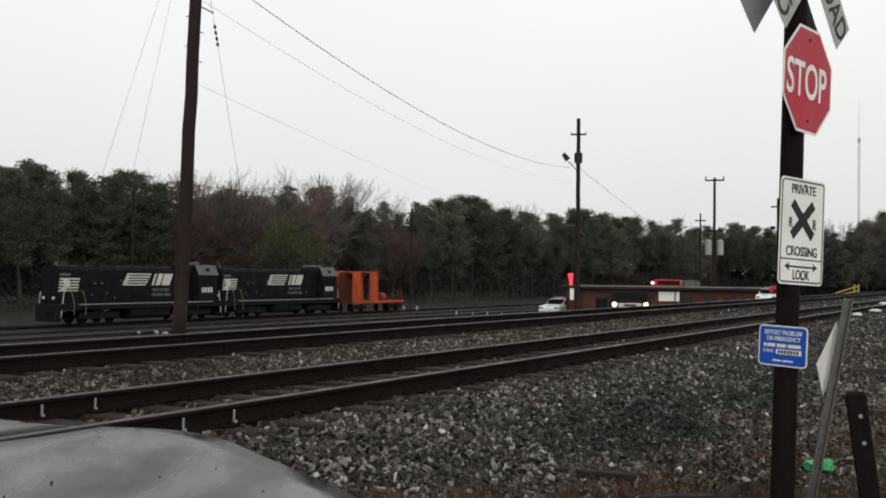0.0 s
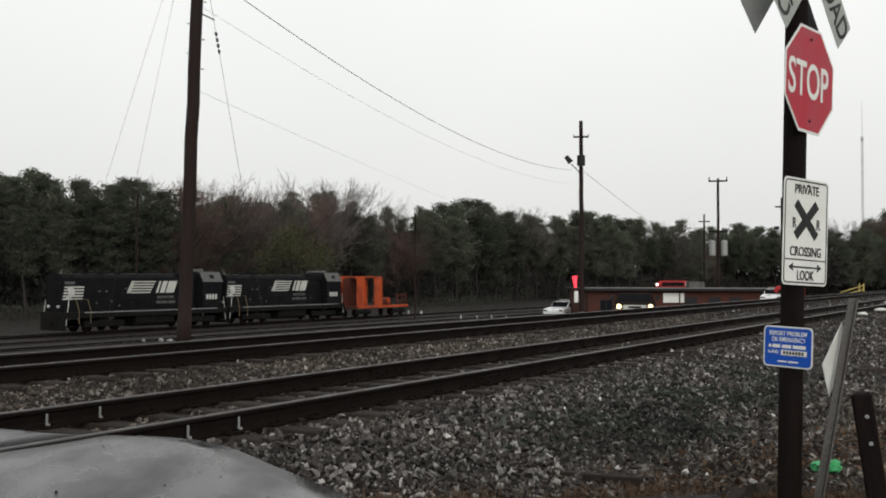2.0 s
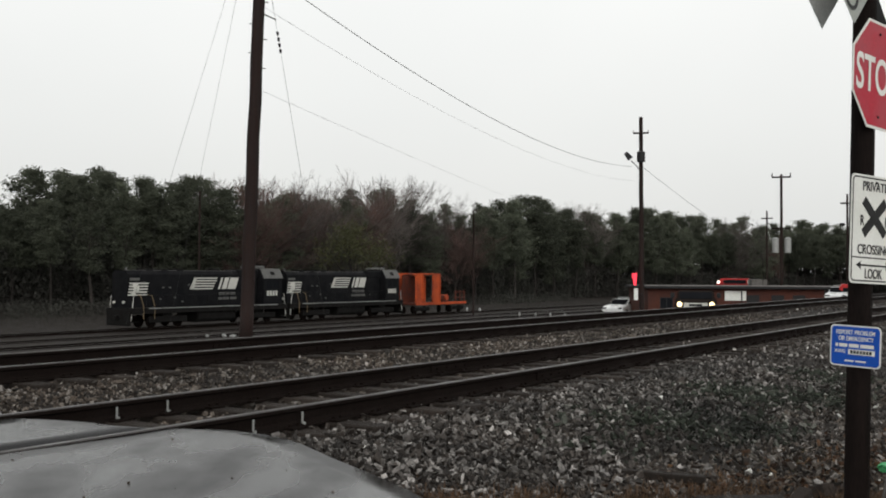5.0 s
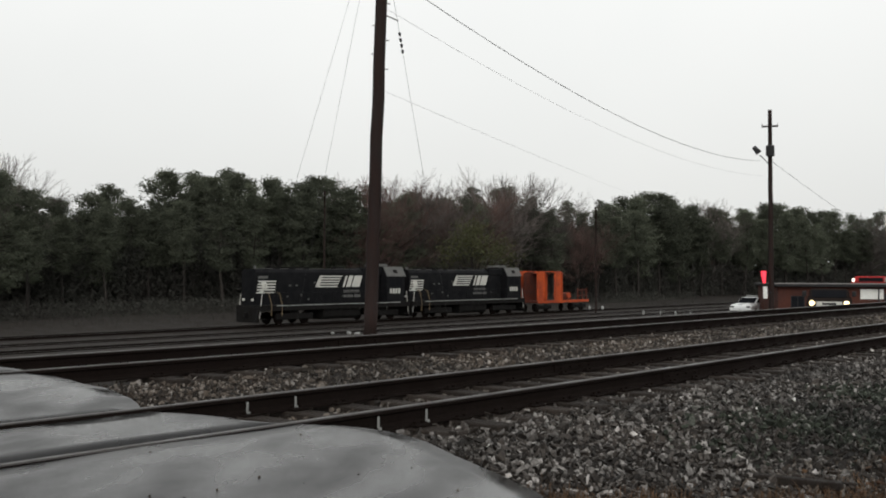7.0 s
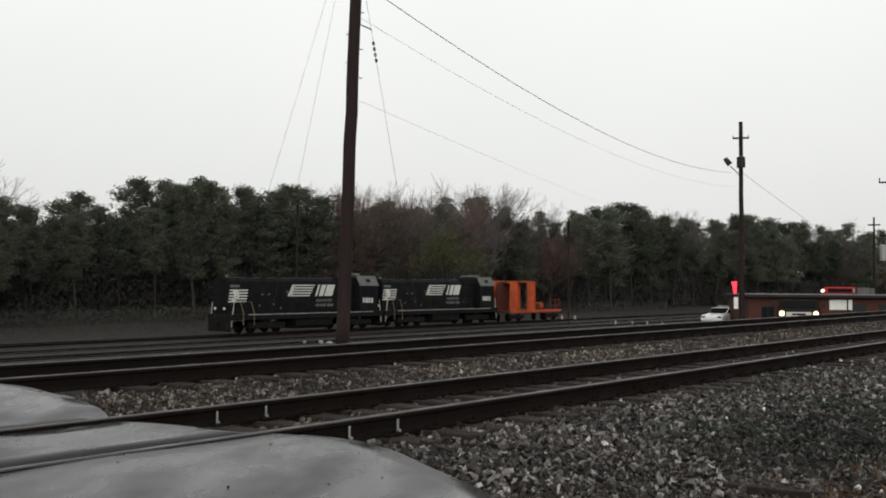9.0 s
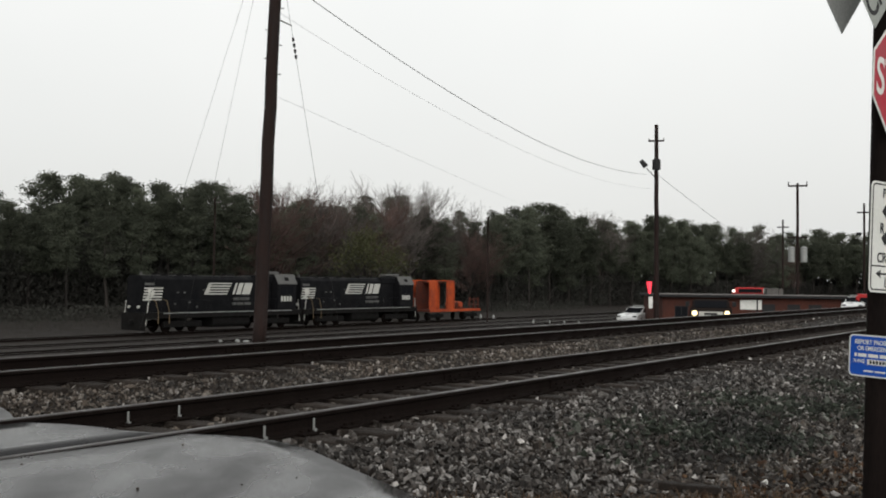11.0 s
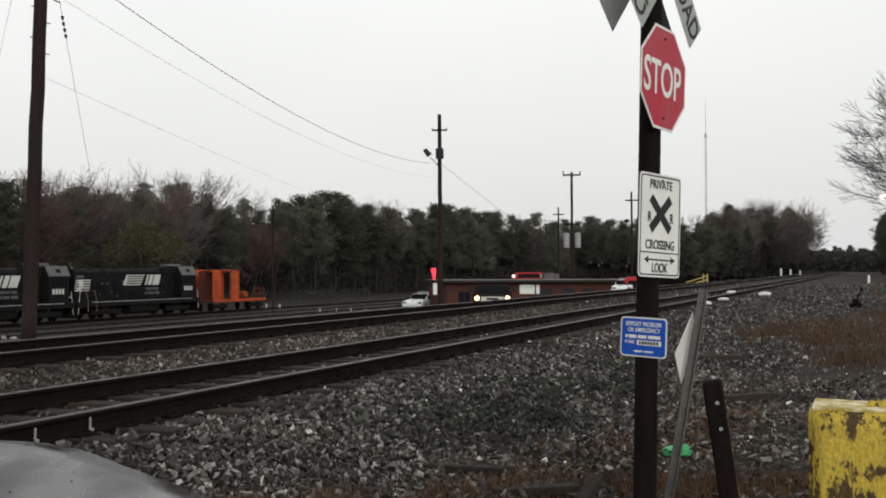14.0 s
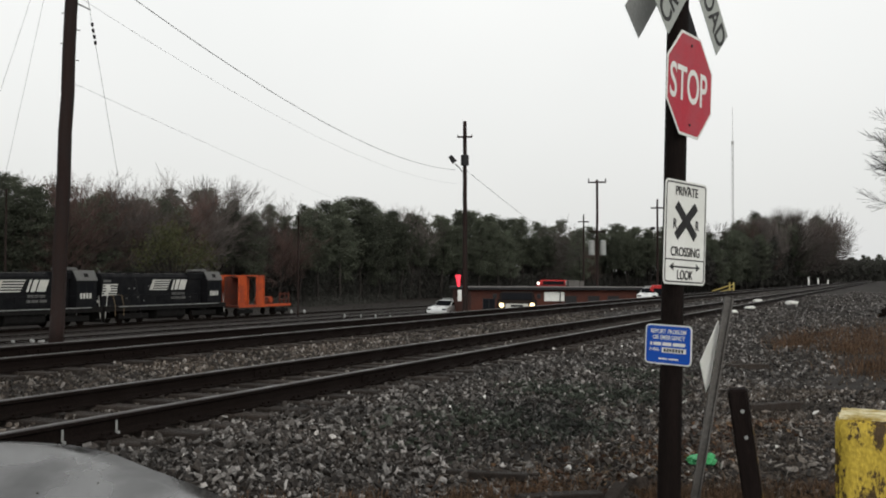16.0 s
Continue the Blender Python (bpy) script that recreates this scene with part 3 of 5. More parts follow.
    for k, dy, mat in ((0, -0.090, M_CROSSBUCK), (1, 0.105, M_SIGN_BACK)):
        for j, turn in enumerate((48, -48)):
            y = dy + (0.004 if j else 0.0) * (1 if k == 0 else -1)
            blade = part("crossbuck_blade", plate([(-0.61, -0.114), (0.61, -0.114), (0.61, 0.114), (-0.61, 0.114)], 0, 0.003), M_DARK if k and turn > 0 else mat, top, "weathered grey-white crossbuck blade" if k == 0 or turn < 0 else "dark back of a crossbuck blade", face @ pose(0.03, y, zx, 0, turn, 0))
            if k == 0:
                # the bar that falls to the right reads RAIL ROAD, the other CROSSING
                if turn > 0:
                    words("letters", "RAIL", 0.21, 0.82, -0.36, -0.002, 0, M_SIGN_BLACK, blade)
                    words("letters", "ROAD", 0.21, 0.82, 0.365, -0.002, 0, M_SIGN_BLACK, blade)
                else:
                    words("letters", "CRO", 0.21, 0.82, -0.42, -0.002, 0, M_SIGN_BLACK, blade)
                    words("letters", "SING", 0.21, 0.82, 0.34, -0.002, 0, M_SIGN_BLACK, blade)
    part("bracket", box(-0.05, 0.05, -0.083, 0.10, zx - 0.22, zx + 0.3, 0.01), M_DARK, top, "dark steel mounting plate", face)


sign_post()


def leaning_channel_post():
    base = polar(20.08, 6.9, 0.0) + NEAR
    m = Matrix.Translation(base) @ pose(0, 0, 0, 0, 10.3, 0) @ pose(0, 0, 0, 0, 0, -10)
    top = thing("channel_sign_post", "leaning galvanised channel post with small sign plate", "sign post", m)
    bm = prism([(-0.028, 0.0), (-0.028, -0.03), (-0.018, -0.03), (-0.018, -0.008), (0.018, -0.008), (0.018, -0.03), (0.028, -0.03), (0.028, 0.0)], -0.25, 1.52, "z")
    part("channel", bm, M_GALV, top)
    part("sign_plate", prism([(-0.24, -0.05), (0.0, 0.24), (0.24, 0.05), (0.0, -0.24)], 0, 0.004, "y"), M_SIGN_WHITE, top, "white back of a small diamond sign", pose(-0.035, 0.03, 1.12, 0, 0, 62))


def brown_post():
    base = polar(23.92, 6.0, 0.0) + NEAR
    m = Matrix.Translation(base) @ pose(0, 0, 0, 3, -7.7, -25)
    top = thing("short_timber_post", "short leaning dark timber post with yellow side", "post", m)
    bm = box(-0.054, 0.05, -0.055, 0.055, -0.2, 1.02, 0.012)
    part("post", bm, M_POST, top)
    part("yellow_strip", box(0.0505, 0.053, 0.012, 0.05, 0.0, 0.80), M_YELLOW_OLD, top, "flaking yellow paint on the side")
    for z in (0.90, 0.755):
        part("hole_washer", tube((0.012, -0.06, z), (0.012, -0.054, z), 0.011, n=12), M_SIGN_BACK, top, "pale drilled hole")


def yellow_block():
    p = polar(27.45, 6.0, 0) + NEAR
    m = Matrix.Translation(p) @ pose(0, 0, 0, 0, 0, -30)
    top = thing("concrete_barrier_block", "yellow concrete block with badly peeling paint", "barrier", m)
    bm = box(0, 0.92, 0, 0.47, -0.1, 0.862, 0.022, seg=3)
    bmesh.ops.subdivide_edges(bm, edges=[e for e in bm.edges if e.calc_length() > 0.3], cuts=10, use_grid_fill=True)
    for v in bm.verts:
        v.co += Vector((noise.noise(v.co * 5), noise.noise(v.co * 5 + Vector((9, 0, 0))), noise.noise(v.co * 6))) * 0.009
    part("block", bm, M_YELLOW, top, smooth=True)
    # thin layer on the top face, paler yellow than the sides
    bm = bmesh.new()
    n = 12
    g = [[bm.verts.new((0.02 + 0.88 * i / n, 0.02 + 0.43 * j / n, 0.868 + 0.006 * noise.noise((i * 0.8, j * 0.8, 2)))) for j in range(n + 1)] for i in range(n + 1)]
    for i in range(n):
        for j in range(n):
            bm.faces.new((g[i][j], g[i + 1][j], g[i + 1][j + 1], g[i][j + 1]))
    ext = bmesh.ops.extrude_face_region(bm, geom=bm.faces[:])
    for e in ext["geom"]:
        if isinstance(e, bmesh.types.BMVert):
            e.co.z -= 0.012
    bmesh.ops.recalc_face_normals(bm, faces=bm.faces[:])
    part("top_coat", bm, M_YELLOW_TOP, top, "pale yellow top with darker patches")
    rng = random.Random(5)
    bm = bmesh.new()
    for i in range(14):
        a, r = rng.uniform(0, 6.28), rng.uniform(0, 0.09)
        tube((0.36 + r * math.cos(a), 0.2 + r * 0.6 * math.sin(a), 0.865), (0.36 + r * math.cos(a) + 0.02, 0.2 + r * 0.6 * math.sin(a), 0.885 + rng.uniform(0, 0.02)), 0.026, 0.012, 6, bm)
    part("flakes", bm, M_YELLOW, top, "lifted flakes of yellow paint")


leaning_channel_post()
brown_post()
yellow_block()

# ---------------------------------------------------------------- utility poles and wires
def pole(az, r, z_top, z_base, r0, r1, label, lean=(0, 0), name="utility_pole"):
    p = polar(az, r, z_base)
    top = thing(name, label, "utility pole", Matrix.Translation(p) @ pose(0, 0, 0, lean[0], lean[1], -az), group="utility poles")
    h = z_top - z_base
    bm = bmesh.new()
    n = 14
    rng = random.Random(int(r))
    pts = [Vector((rng.uniform(-0.012, 0.012) * (0 < i < n), 0, -0.3 + (h + 0.3) * i / n)) for i in range(n + 1)]
    for i in range(n):
        tube(pts[i], pts[i + 1], r0 + (r1 - r0) * i / n, r0 + (r1 - r0) * (i + 1) / n, 12, bm, caps=i in (0, n - 1))
    bmesh.ops.remove_doubles(bm, verts=bm.verts[:], dist=0.002)
    part("shaft", bm, M_POLE, top, smooth=True)
    return top, h


def elz(el, r):
    return EYE_Z + r * math.tan(radians(el))


# tall near pole beyond the second track
near_top, h = pole(-13.85, 25.0, 11.6, elz(-3.38, 25.0), 0.17, 0.135, "tall dark tarred timber utility pole", lean=(0, 1.7))
for z in (6.4, 7.1, 8.0, 8.9):
    part("step_bolt", tube((0.12, 0, z), (0.22, 0, z), 0.012, n=6), M_GALV, near_top)
    part("step_bolt", tube((-0.12, 0, z + 0.35), (-0.2, 0, z + 0.35), 0.012, n=6), M_GALV, near_top)
arm = tube((0.1, 0, 7.72), (0.42, -0.05, 7.58), 0.016, n=6)
part("bracket_arm", arm, M_GALV, near_top, "thin curved steel bracket")

# pole by the office, with lamp and transformer
R1 = 65.0
p1, h = pole(7.87, R1, elz(8.59, R1), -1.35, 0.17, 0.12, "weathered timber utility pole with floodlight and transformer", lean=(0, -0.3))
z = elz(7.72, R1) + 1.35
part("crossarm", box(-0.48, 0.48, -0.16, -0.06, z - 0.05, z + 0.05, 0.01), M_POLE, p1)
for x in (-0.45, 0.45):
    part("insulator", tube((x, -0.11, z + 0.05), (x, -0.11, z + 0.17), 0.04, 0.025, 8), M_SIGN_BACK, p1)
z = elz(6.42, R1) + 1.35
bm = tube((0.0, -0.33, z - 0.32), (0.0, -0.33, z + 0.3), 0.25, n=16)
tube((0.0, -0.33, z + 0.3), (0.0, -0.33, z + 0.36), 0.25, 0.1, 16, bm)
part("transformer", bm, M_DARK, p1, "dark cylindrical transformer", smooth=False)
bm = bmesh.new()
for a, b in (((-0.1, 0, z - 0.75), (-0.35, -0.05, z - 0.45)), ((-0.35, -0.05, z - 0.45), (-0.62, -0.1, z - 0.2))):
    tube(a, b, 0.03, n=6, bm=bm)
part("lamp_arm", bm, M_GALV, p1)
part("floodlight", prism([(-0.26, -0.12), (0.22, -0.17), (0.22, 0.17), (-0.26, 0.12)], -0.16, 0.16, "y"), M_DARK, p1, "dark box floodlight tilted down", pose(-0.78, -0.1, z + 0.08, 0, 52, 0))
part("red_lens", tube((-0.40, -0.25, elz(-0.55, R1) + 1.35), (-0.44, -0.25, elz(0.1, R1) + 1.35), 0.07, 0.17, 14), M_REDLIGHT, p1, "glowing red warning lens")
part("notice", box(-0.47, -0.22, -0.2, -0.19, elz(-1.35, R1) + 1.35, elz(-0.72, R1) + 1.35), M_SIGN_WHITE, p1, "small white notice board")
part("notice_bracket", box(-0.4, 0.05, -0.19, -0.15, elz(-1.0, R1) + 1.3, elz(-1.0, R1) + 1.36), M_DARK, p1)

# more distant poles
R2 = 112.0
p2, h = pole(15.13, R2, elz(5.35, R2), -2.2, 0.17, 0.13, "distant timber pole with crossarm and two transformers")
z = elz(5.22, R2) + 2.2
part("crossarm", box(-0.95, 0.95, -0.1, 0.1, z - 0.1, z + 0.06, 0.02), M_POLE, p2)
for x in (-0.9, 0.9):
    part("insulator", tube((x, 0, z), (x, 0, z + 0.42), 0.07, 0.05, 8), M_DARK, p2)
z = elz(2.5, R2) + 2.2
part("crossarm", box(-1.0, 1.0, -0.1, 0.1, z - 0.07, z + 0.07, 0.02), M_POLE, p2)
for x in (-0.58, 0.62):
    zt = elz(1.6, R2) + 2.2
    bm = tube((x, -0.2, zt - 0.75), (x, -0.2, zt + 0.7), 0.34, n=14)
    tube((x, -0.2, zt + 0.7), (x, -0.2, zt + 0.85), 0.34, 0.12, 14, bm)
    part("transformer", bm, M_SIGN_BACK, p2, "pale grey cylindrical transformer")
R3 = 150.0
p3, h = pole(18.38, R3, elz(4.25, R3), -1.5, 0.18, 0.14, "distant dark timber utility pole")
z = elz(3.78, R3) + 1.5
part("crossarm", box(-0.9, 0.9, -0.1, 0.1, z - 0.1, z + 0.1, 0.02), M_POLE, p3)
part("lamp", box(-1.0, -0.3, -0.2, 0.2, z - 3.1, z - 2.7, 0.05), M_DARK, p3, "small dark street lamp head")
R4 = 175.0
p4, h = pole(14.4, R4, elz(3.45, R4), -2.0, 0.17, 0.13, "distant thin timber utility pole")
z = elz(3.05, R4) + 2.0
part("crossarm", box(-0.9, 0.9, -0.1, 0.1, z - 0.1, z + 0.1, 0.02), M_POLE, p4)
for az, r, el in ((-1.35, 112.0, 3.6), (-16.35, 100.0, 4.4)):
    p5, h = pole(az, r, elz(el, r), -2.9, 0.10, 0.08, "thin pale pole before the dark wood")


def wire(name, a, b, sag, radius, mat, label):
    n = 28
    bm = bmesh.new()
    pts = [Vector(a).lerp(Vector(b), i / n) - Vector((0, 0, 4 * sag * (i / n) * (1 - i / n))) for i in range(n + 1)]
    for p, q in zip(pts, pts[1:]):
        tube(p, q, radius, n=5, bm=bm, caps=False)
    bmesh.ops.remove_doubles(bm, verts=bm.verts[:], dist=radius * 0.6)
    return tagged(link(bm, name, mat), label, "cable", group="overhead cables")


wire("overhead_cable", polar(-13.2, 25.0, 8.95), polar(7.3, R1, elz(5.93, R1)), 1.08, 0.011, M_WIRE, "dark sagging overhead cable between two poles")
wire("overhead_cable", polar(-13.2, 25.0, 8.06), polar(7.5, R1, elz(5.15, R1)), 0.92, 0.0045, M_WIRE_FAINT, "thin pale sagging overhead wire")
wire("overhead_cable", polar(7.9, R1, elz(5.9, R1)), polar(15.1, R2, elz(0.6, R2)), 0.3, 0.012, M_WIRE, "dark service cable falling from a pole")
wire("overhead_cable", polar(-13.3, 25.0, elz(10.0, 25.0)), polar(3.6, 135.0, elz(3.2, 135.0)), 0.25, 0.004, M_WIRE_FAINT, "thin pale wire running to the wood")
wire("guy_wire", polar(-13.4, 25.0, 10.2), polar(-9.15, 30.0, -0.9), 0, 0.005, M_WIRE_PALE, "pale steel guy wire with insulator")
wire("guy_wire", polar(-13.2, 25.0, 11.1), polar(-20.7, 30.0, -0.9), 0, 0.0035, M_WIRE_PALE, "pale steel guy wire")
wire("guy_wire", polar(-13.2, 25.0, 11.3), polar(-18.25, 30.0, -0.9), 0, 0.0035, M_WIRE_PALE, "pale steel guy wire")
ga, gb = polar(-13.4, 25.0, 10.2), polar(-9.15, 30.0, -0.9)
bm = bmesh.new()
for i in range(4):
    tube(ga.lerp(gb, 0.226 + 0.012 * i), ga.lerp(gb, 0.233 + 0.012 * i), 0.035, 0.03, 8, bm)
tagged(link(bm, "guy_insulator", M_DARK), "dark strain insulator on the guy wire", "insulator")

# lattice radio mast far off
def mast():
    p = polar(22.35, 620.0, 0)
    top = thing("radio_mast", "tall thin lattice radio mast in the mist", "radio mast", Matrix.Translation(p))
    zt = elz(9.1, 620.0)
    bm = bmesh.new()
    w = 0.55
    corners = [Vector((w * math.cos(a), w * math.sin(a), 0)) for a in (0.3, 2.4, 4.5)]
    for c in corners:
        tube(c, c + Vector((0, 0, zt * 0.8)), 0.13, n=4, bm=bm)
    for i in range(60):
        a, b = corners[i % 3], corners[(i + 1) % 3]
        tube(a + Vector((0, 0, zt * 0.8 * i / 60)), b + Vector((0, 0, zt * 0.8 * (i + 1) / 60)), 0.08, n=4, bm=bm)
    part("lattice", bm, M_MAST, top)
    part("aerial", tube((0, 0, zt * 0.79), (0, 0, zt), 0.16, 0.07, 6), M_MAST, top)
    part("aerial_drum", tube((0, 0, zt * 0.78), (0, 0, zt * 0.80), 0.8, 0.8, 8), M_MAST, top)


mast()

# ---------------------------------------------------------------- locomotives
YARD_RAIL = -2.7
LOCO_L = 64.13


def yard_track(l, s0, s1, top):
    for d in (-0.75, 0.75):
        rail(l + d, top, s0, s1, "rusty rail of a yard track", "yard_rail")


yard_track(LOCO_L, -60, 260, YARD_RAIL)
yard_track(57.5, -60, 260, -2.72)
yard_track(36, -60, 300, -1.9)
yard_track(27, -60, 300, -1.22)
yard_track(21.5, -60, 300, -0.62)
yard_track(31.5, -60, 300, -1.6)
yard_track(42, -60, 300, -2.12)
yard_track(49, -60, 300, -2.4)


def bar_row(x0, x1, y, z0, z1, n, bm, slant=0.0):
    h = (z1 - z0) / (2 * n - 1)
    for i in range(n):
        a, b = z0 + 2 * i * h, z0 + (2 * i + 1) * h
        prism([(x0 + slant * (a - z0), a), (x1 + slant * (a - z0), a), (x1 + slant * (b - z0), b), (x0 + slant * (b - z0), b)], y - 0.01, y, "y", bm)


def locomotive(s):
    m = TRACK @ pose(s, LOCO_L, YARD_RAIL)
    top = thing("locomotive", "black diesel locomotive with white striped end markings", "locomotive", m, group="coupled locomotives")
    part("frame", box(-9.1, 8.5, -1.45, 1.45, 1.15, 1.62, 0.03), M_LOCO_UNDER, top)
    bm = bmesh.new()
    for i in range(11):
        box(-7.4 + i * 1.33, -6.16 + i * 1.33, -1.475, -1.455, 1.53, 1.60, bm=bm)
    part("sill_stripe", bm, M_SIGN_BACK, top, "broken white reflective stripe along the sill")
    part("long_hood", prism([(-0.88, 1.62), (0.88, 1.62), (0.88, 4.2), (0.66, 4.5), (-0.66, 4.5), (-0.88, 4.2)], -9.05, 5.1, "x", bevel=0.03), M_LOCO, top)
    for i in range(9):
        part("hood_door", box(-8.0 + i * 1.42, -6.72 + i * 1.42, -0.894, -0.878, 1.8, 2.5, 0.006), M_LOCO, top)
    # Grey strip paints the sky's reflection along the wet roof edge.
    part("roof_walk", box(-7.9, 5.2, -0.5, 0.5, 4.5, 4.53), M_LOCO_GREY, top, "roof edge with its wet sky reflection painted grey")
    for x in (-6.6, -5.0, -3.4):
        part("radiator_fan", tube((x, 0, 4.5), (x, 0, 4.66), 0.62, n=18), M_LOCO_UNDER, top)
    part("exhaust_stack", box(0.2, 1.2, -0.3, 0.3, 4.5, 4.72, 0.03), M_LOCO_UNDER, top)
    part("dynamic_brake_blister", box(2.9, 5.3, -0.95, 0.95, 3.95, 4.62, 0.08), M_LOCO, top)
    cab = part("cab", prism([(-1.48, 1.62), (1.48, 1.62), (1.48, 3.85), (1.0, 4.72), (-1.0, 4.72), (-1.48, 3.85)], 5.3, 7.75, "x", bevel=0.04), M_LOCO, top)
    # Pale grey shell puts the wet cab roof's reflection into its colour.
    part("cab_roof", prism([(-1.50, 3.88), (-1.02, 4.75), (1.02, 4.75), (1.5, 3.88), (1.46, 3.86), (1.0, 4.70), (-1.0, 4.70), (-1.46, 3.86)], 5.35, 7.85, "x"), M_LOCO_GREY, cab, "cab roof with wet reflection painted pale grey")
    part("roof_box", box(4.3, 6.2, -0.4, 0.4, 4.74, 4.92, 0.05), M_LOCO_GREY, cab)
    part("roof_hatch", box(5.6, 6.5, -0.5, 0.3, 4.74, 4.98, 0.06), M_LOCO_GREY, cab)
    part("roof_vent", prism([(-1.36, 4.18), (-1.2, 4.48), (-1.17, 4.46), (-1.33, 4.16)], 6.4, 6.9, "x"), M_LOCO_UNDER, cab, "dark vent in the cab roof")
    for x in (5.7, 6.6):
        part("side_window", box(x, x + 0.72, -1.492, -1.47, 3.0, 3.65, 0.01), M_GLASS, cab)
    part("nose", prism([(-0.86, 1.62), (0.86, 1.62), (0.86, 2.7), (0.7, 2.95), (-0.7, 2.95), (-0.86, 2.7)], 7.75, 8.35, "x", bevel=0.03), M_LOCO, top)
    # end markings and emblem as plain shapes
    bm = bmesh.new()
    bar_row(-9.0, -7.15, -0.885, 2.55, 3.55, 5, bm, 0.18)
    prism([(-8.75, 2.62), (-8.35, 2.62), (-7.85, 3.0), (-8.0, 3.5), (-8.55, 3.5), (-8.4, 3.0)], -0.905, -0.885, "y", bm)
    part("end_stripes", bm, M_WHITE, top, "white stripes at the hood end")
    part("number_board", box(-8.8, -7.85, -0.90, -0.882, 3.72, 3.92, 0.01), M_LOCO_GREY, top)
    bm = bmesh.new()
    bar_row(-2.75, -0.2, -0.885, 2.98, 3.95, 5, bm, 0.62)
    prism([(-2.75, 2.98), (-2.3, 2.98), (-1.9, 3.95), (-2.2, 3.95)], -0.895, -0.883, "y", bm)
    part("emblem_stripes", bm, M_WHITE, top, "block of white speed stripes")
    bm = bmesh.new()
    for x, w in ((0.42, 0.22), (0.85, 0.5), (1.5, 0.95)):
        prism([(x, 2.98), (x + w, 2.98), (x + w + 0.4, 3.95), (x + 0.4, 3.95)], -0.90, -0.882, "y", bm)
    part("emblem", bm, M_WHITE, top, "white emblem of plain slanted shapes")
    bm = bmesh.new()
    for x0, x1, z0, z1 in ((0.55, 1.25, 2.5, 2.72), (1.33, 1.75, 2.5, 2.72), (1.83, 2.45, 2.5, 2.72), (0.45, 0.9, 2.1, 2.32), (0.98, 1.7, 2.1, 2.32), (1.78, 2.6, 2.1, 2.32)):
        box(x0, x1, -0.90, -0.882, z0, z1, bm=bm)
    part("lettering_bars", bm, M_LOCO_GREY, top)
    bm = bmesh.new()
    for i in range(4):
        box(5.75 + i * 0.36, 6.0 + i * 0.36, -1.492, -1.47, 2.36, 2.8, bm=bm)
    part("number_bars", bm, M_WHITE, cab)
    for x, z in ((-5.6, 3.1), (-4.9, 3.1), (-4.4, 2.3), (-3.6, 1.95), (-2.9, 3.3), (3.2, 2.2), (-5.9, 2.2)):
        part("small_plate", box(x, x + 0.22, -0.90, -0.882, z, z + 0.12), M_LOCO_GREY, top)
    for x in (-7.9, -6.8):
        bm = bmesh.new()
        for p, q in (((x, -1.44, 0.75), (x, -1.44, 1.7)), ((x, -1.44, 1.7), (x - 0.3, -1.44, 2.55)), ((x - 0.3, -1.44, 2.55), (x - 0.55, -1.3, 2.62))):
            tube(p, q, 0.032, n=6, bm=bm)
        part("step_rail", bm, M_STEP_RAIL, top, "tan curved grab rail at the steps")
    # running gear
    part("fuel_tank", prism([(-1.25, 0.55), (-1.0, 0.3), (1.0, 0.3), (1.25, 0.55), (1.25, 1.15), (-1.25, 1.15)], -2.1, 2.2, "x", bevel=0.05), M_LOCO_UNDER, top, "grimy dark fuel tank")
    for x in (-5.2, 5.2):
        truck = part("bogie", box(x - 2.0, x + 2.0, -1.22, -1.05, 0.42, 0.92, 0.06), M_LOCO_UNDER, top)
        box_bm = box(x - 2.0, x + 2.0, 1.05, 1.22, 0.42, 0.92, 0.06)
        box(x - 0.5, x + 0.5, -1.1, 1.1, 0.5, 1.2, bm=box_bm)
        part("bogie_frame", box_bm, M_LOCO_UNDER, truck)
        for dx in (-1.37, 1.37):
            for y in (-0.78, 0.68):
                part("wheel", tube((x + dx, y, 0.51), (x + dx, y + 0.1, 0.51), 0.5, n=20), M_RAIL, truck)
    for x in (-9.1, 8.5):
        k = 1 if x > 0 else -1
        part("pilot", box(x - 0.06, x + 0.06, -1.35, 1.35, 0.25, 1.5, 0.02), M_LOCO_UNDER, top)
        part("coupler", box(min(x, x + k * 0.42), max(x, x + k * 0.42), -0.15, 0.15, 0.72, 1.05, 0.04), M_LOCO_UNDER, top)
        for y in (-1.3, 1.3):
            part("handrail", tube((x - k * 0.1, y, 0.6), (x - k * 0.35, y, 2.55), 0.03, n=6), M_WHITE, top)
            part("step", box(x - k * 0.75, x - k * 0.1, y - 0.15, y + 0.15, 0.5, 0.56) if k < 0 else box(x - 0.75, x - 0.1, y - 0.15, y + 0.15, 0.5, 0.56), M_LOCO_UNDER, top)
    for i in range(11):
        part("stanchion", tube((-7.6 + i * 1.27, -1.42, 1.62), (-7.6 + i * 1.27, -1.42, 2.6), 0.02, n=5), M_LOCO, top)
    part("side_handrail", tube((-8.2, -1.42, 2.6), (5.3, -1.42, 2.6), 0.022, n=6), M_LOCO, top)
    part("horn", tube((-8.7, -0.3, 4.5), (-8.7, -0.3, 4.75), 0.1, n=8), M_LOCO_GREY, top)
    for y in (-0.55, 0.55):
        part("headlight", tube((-9.16, y, 2.05), (-9.04, y, 2.05), 0.11, n=10), M_WHITE, top)
    return top


locomotive(61.65)
locomotive(79.65)


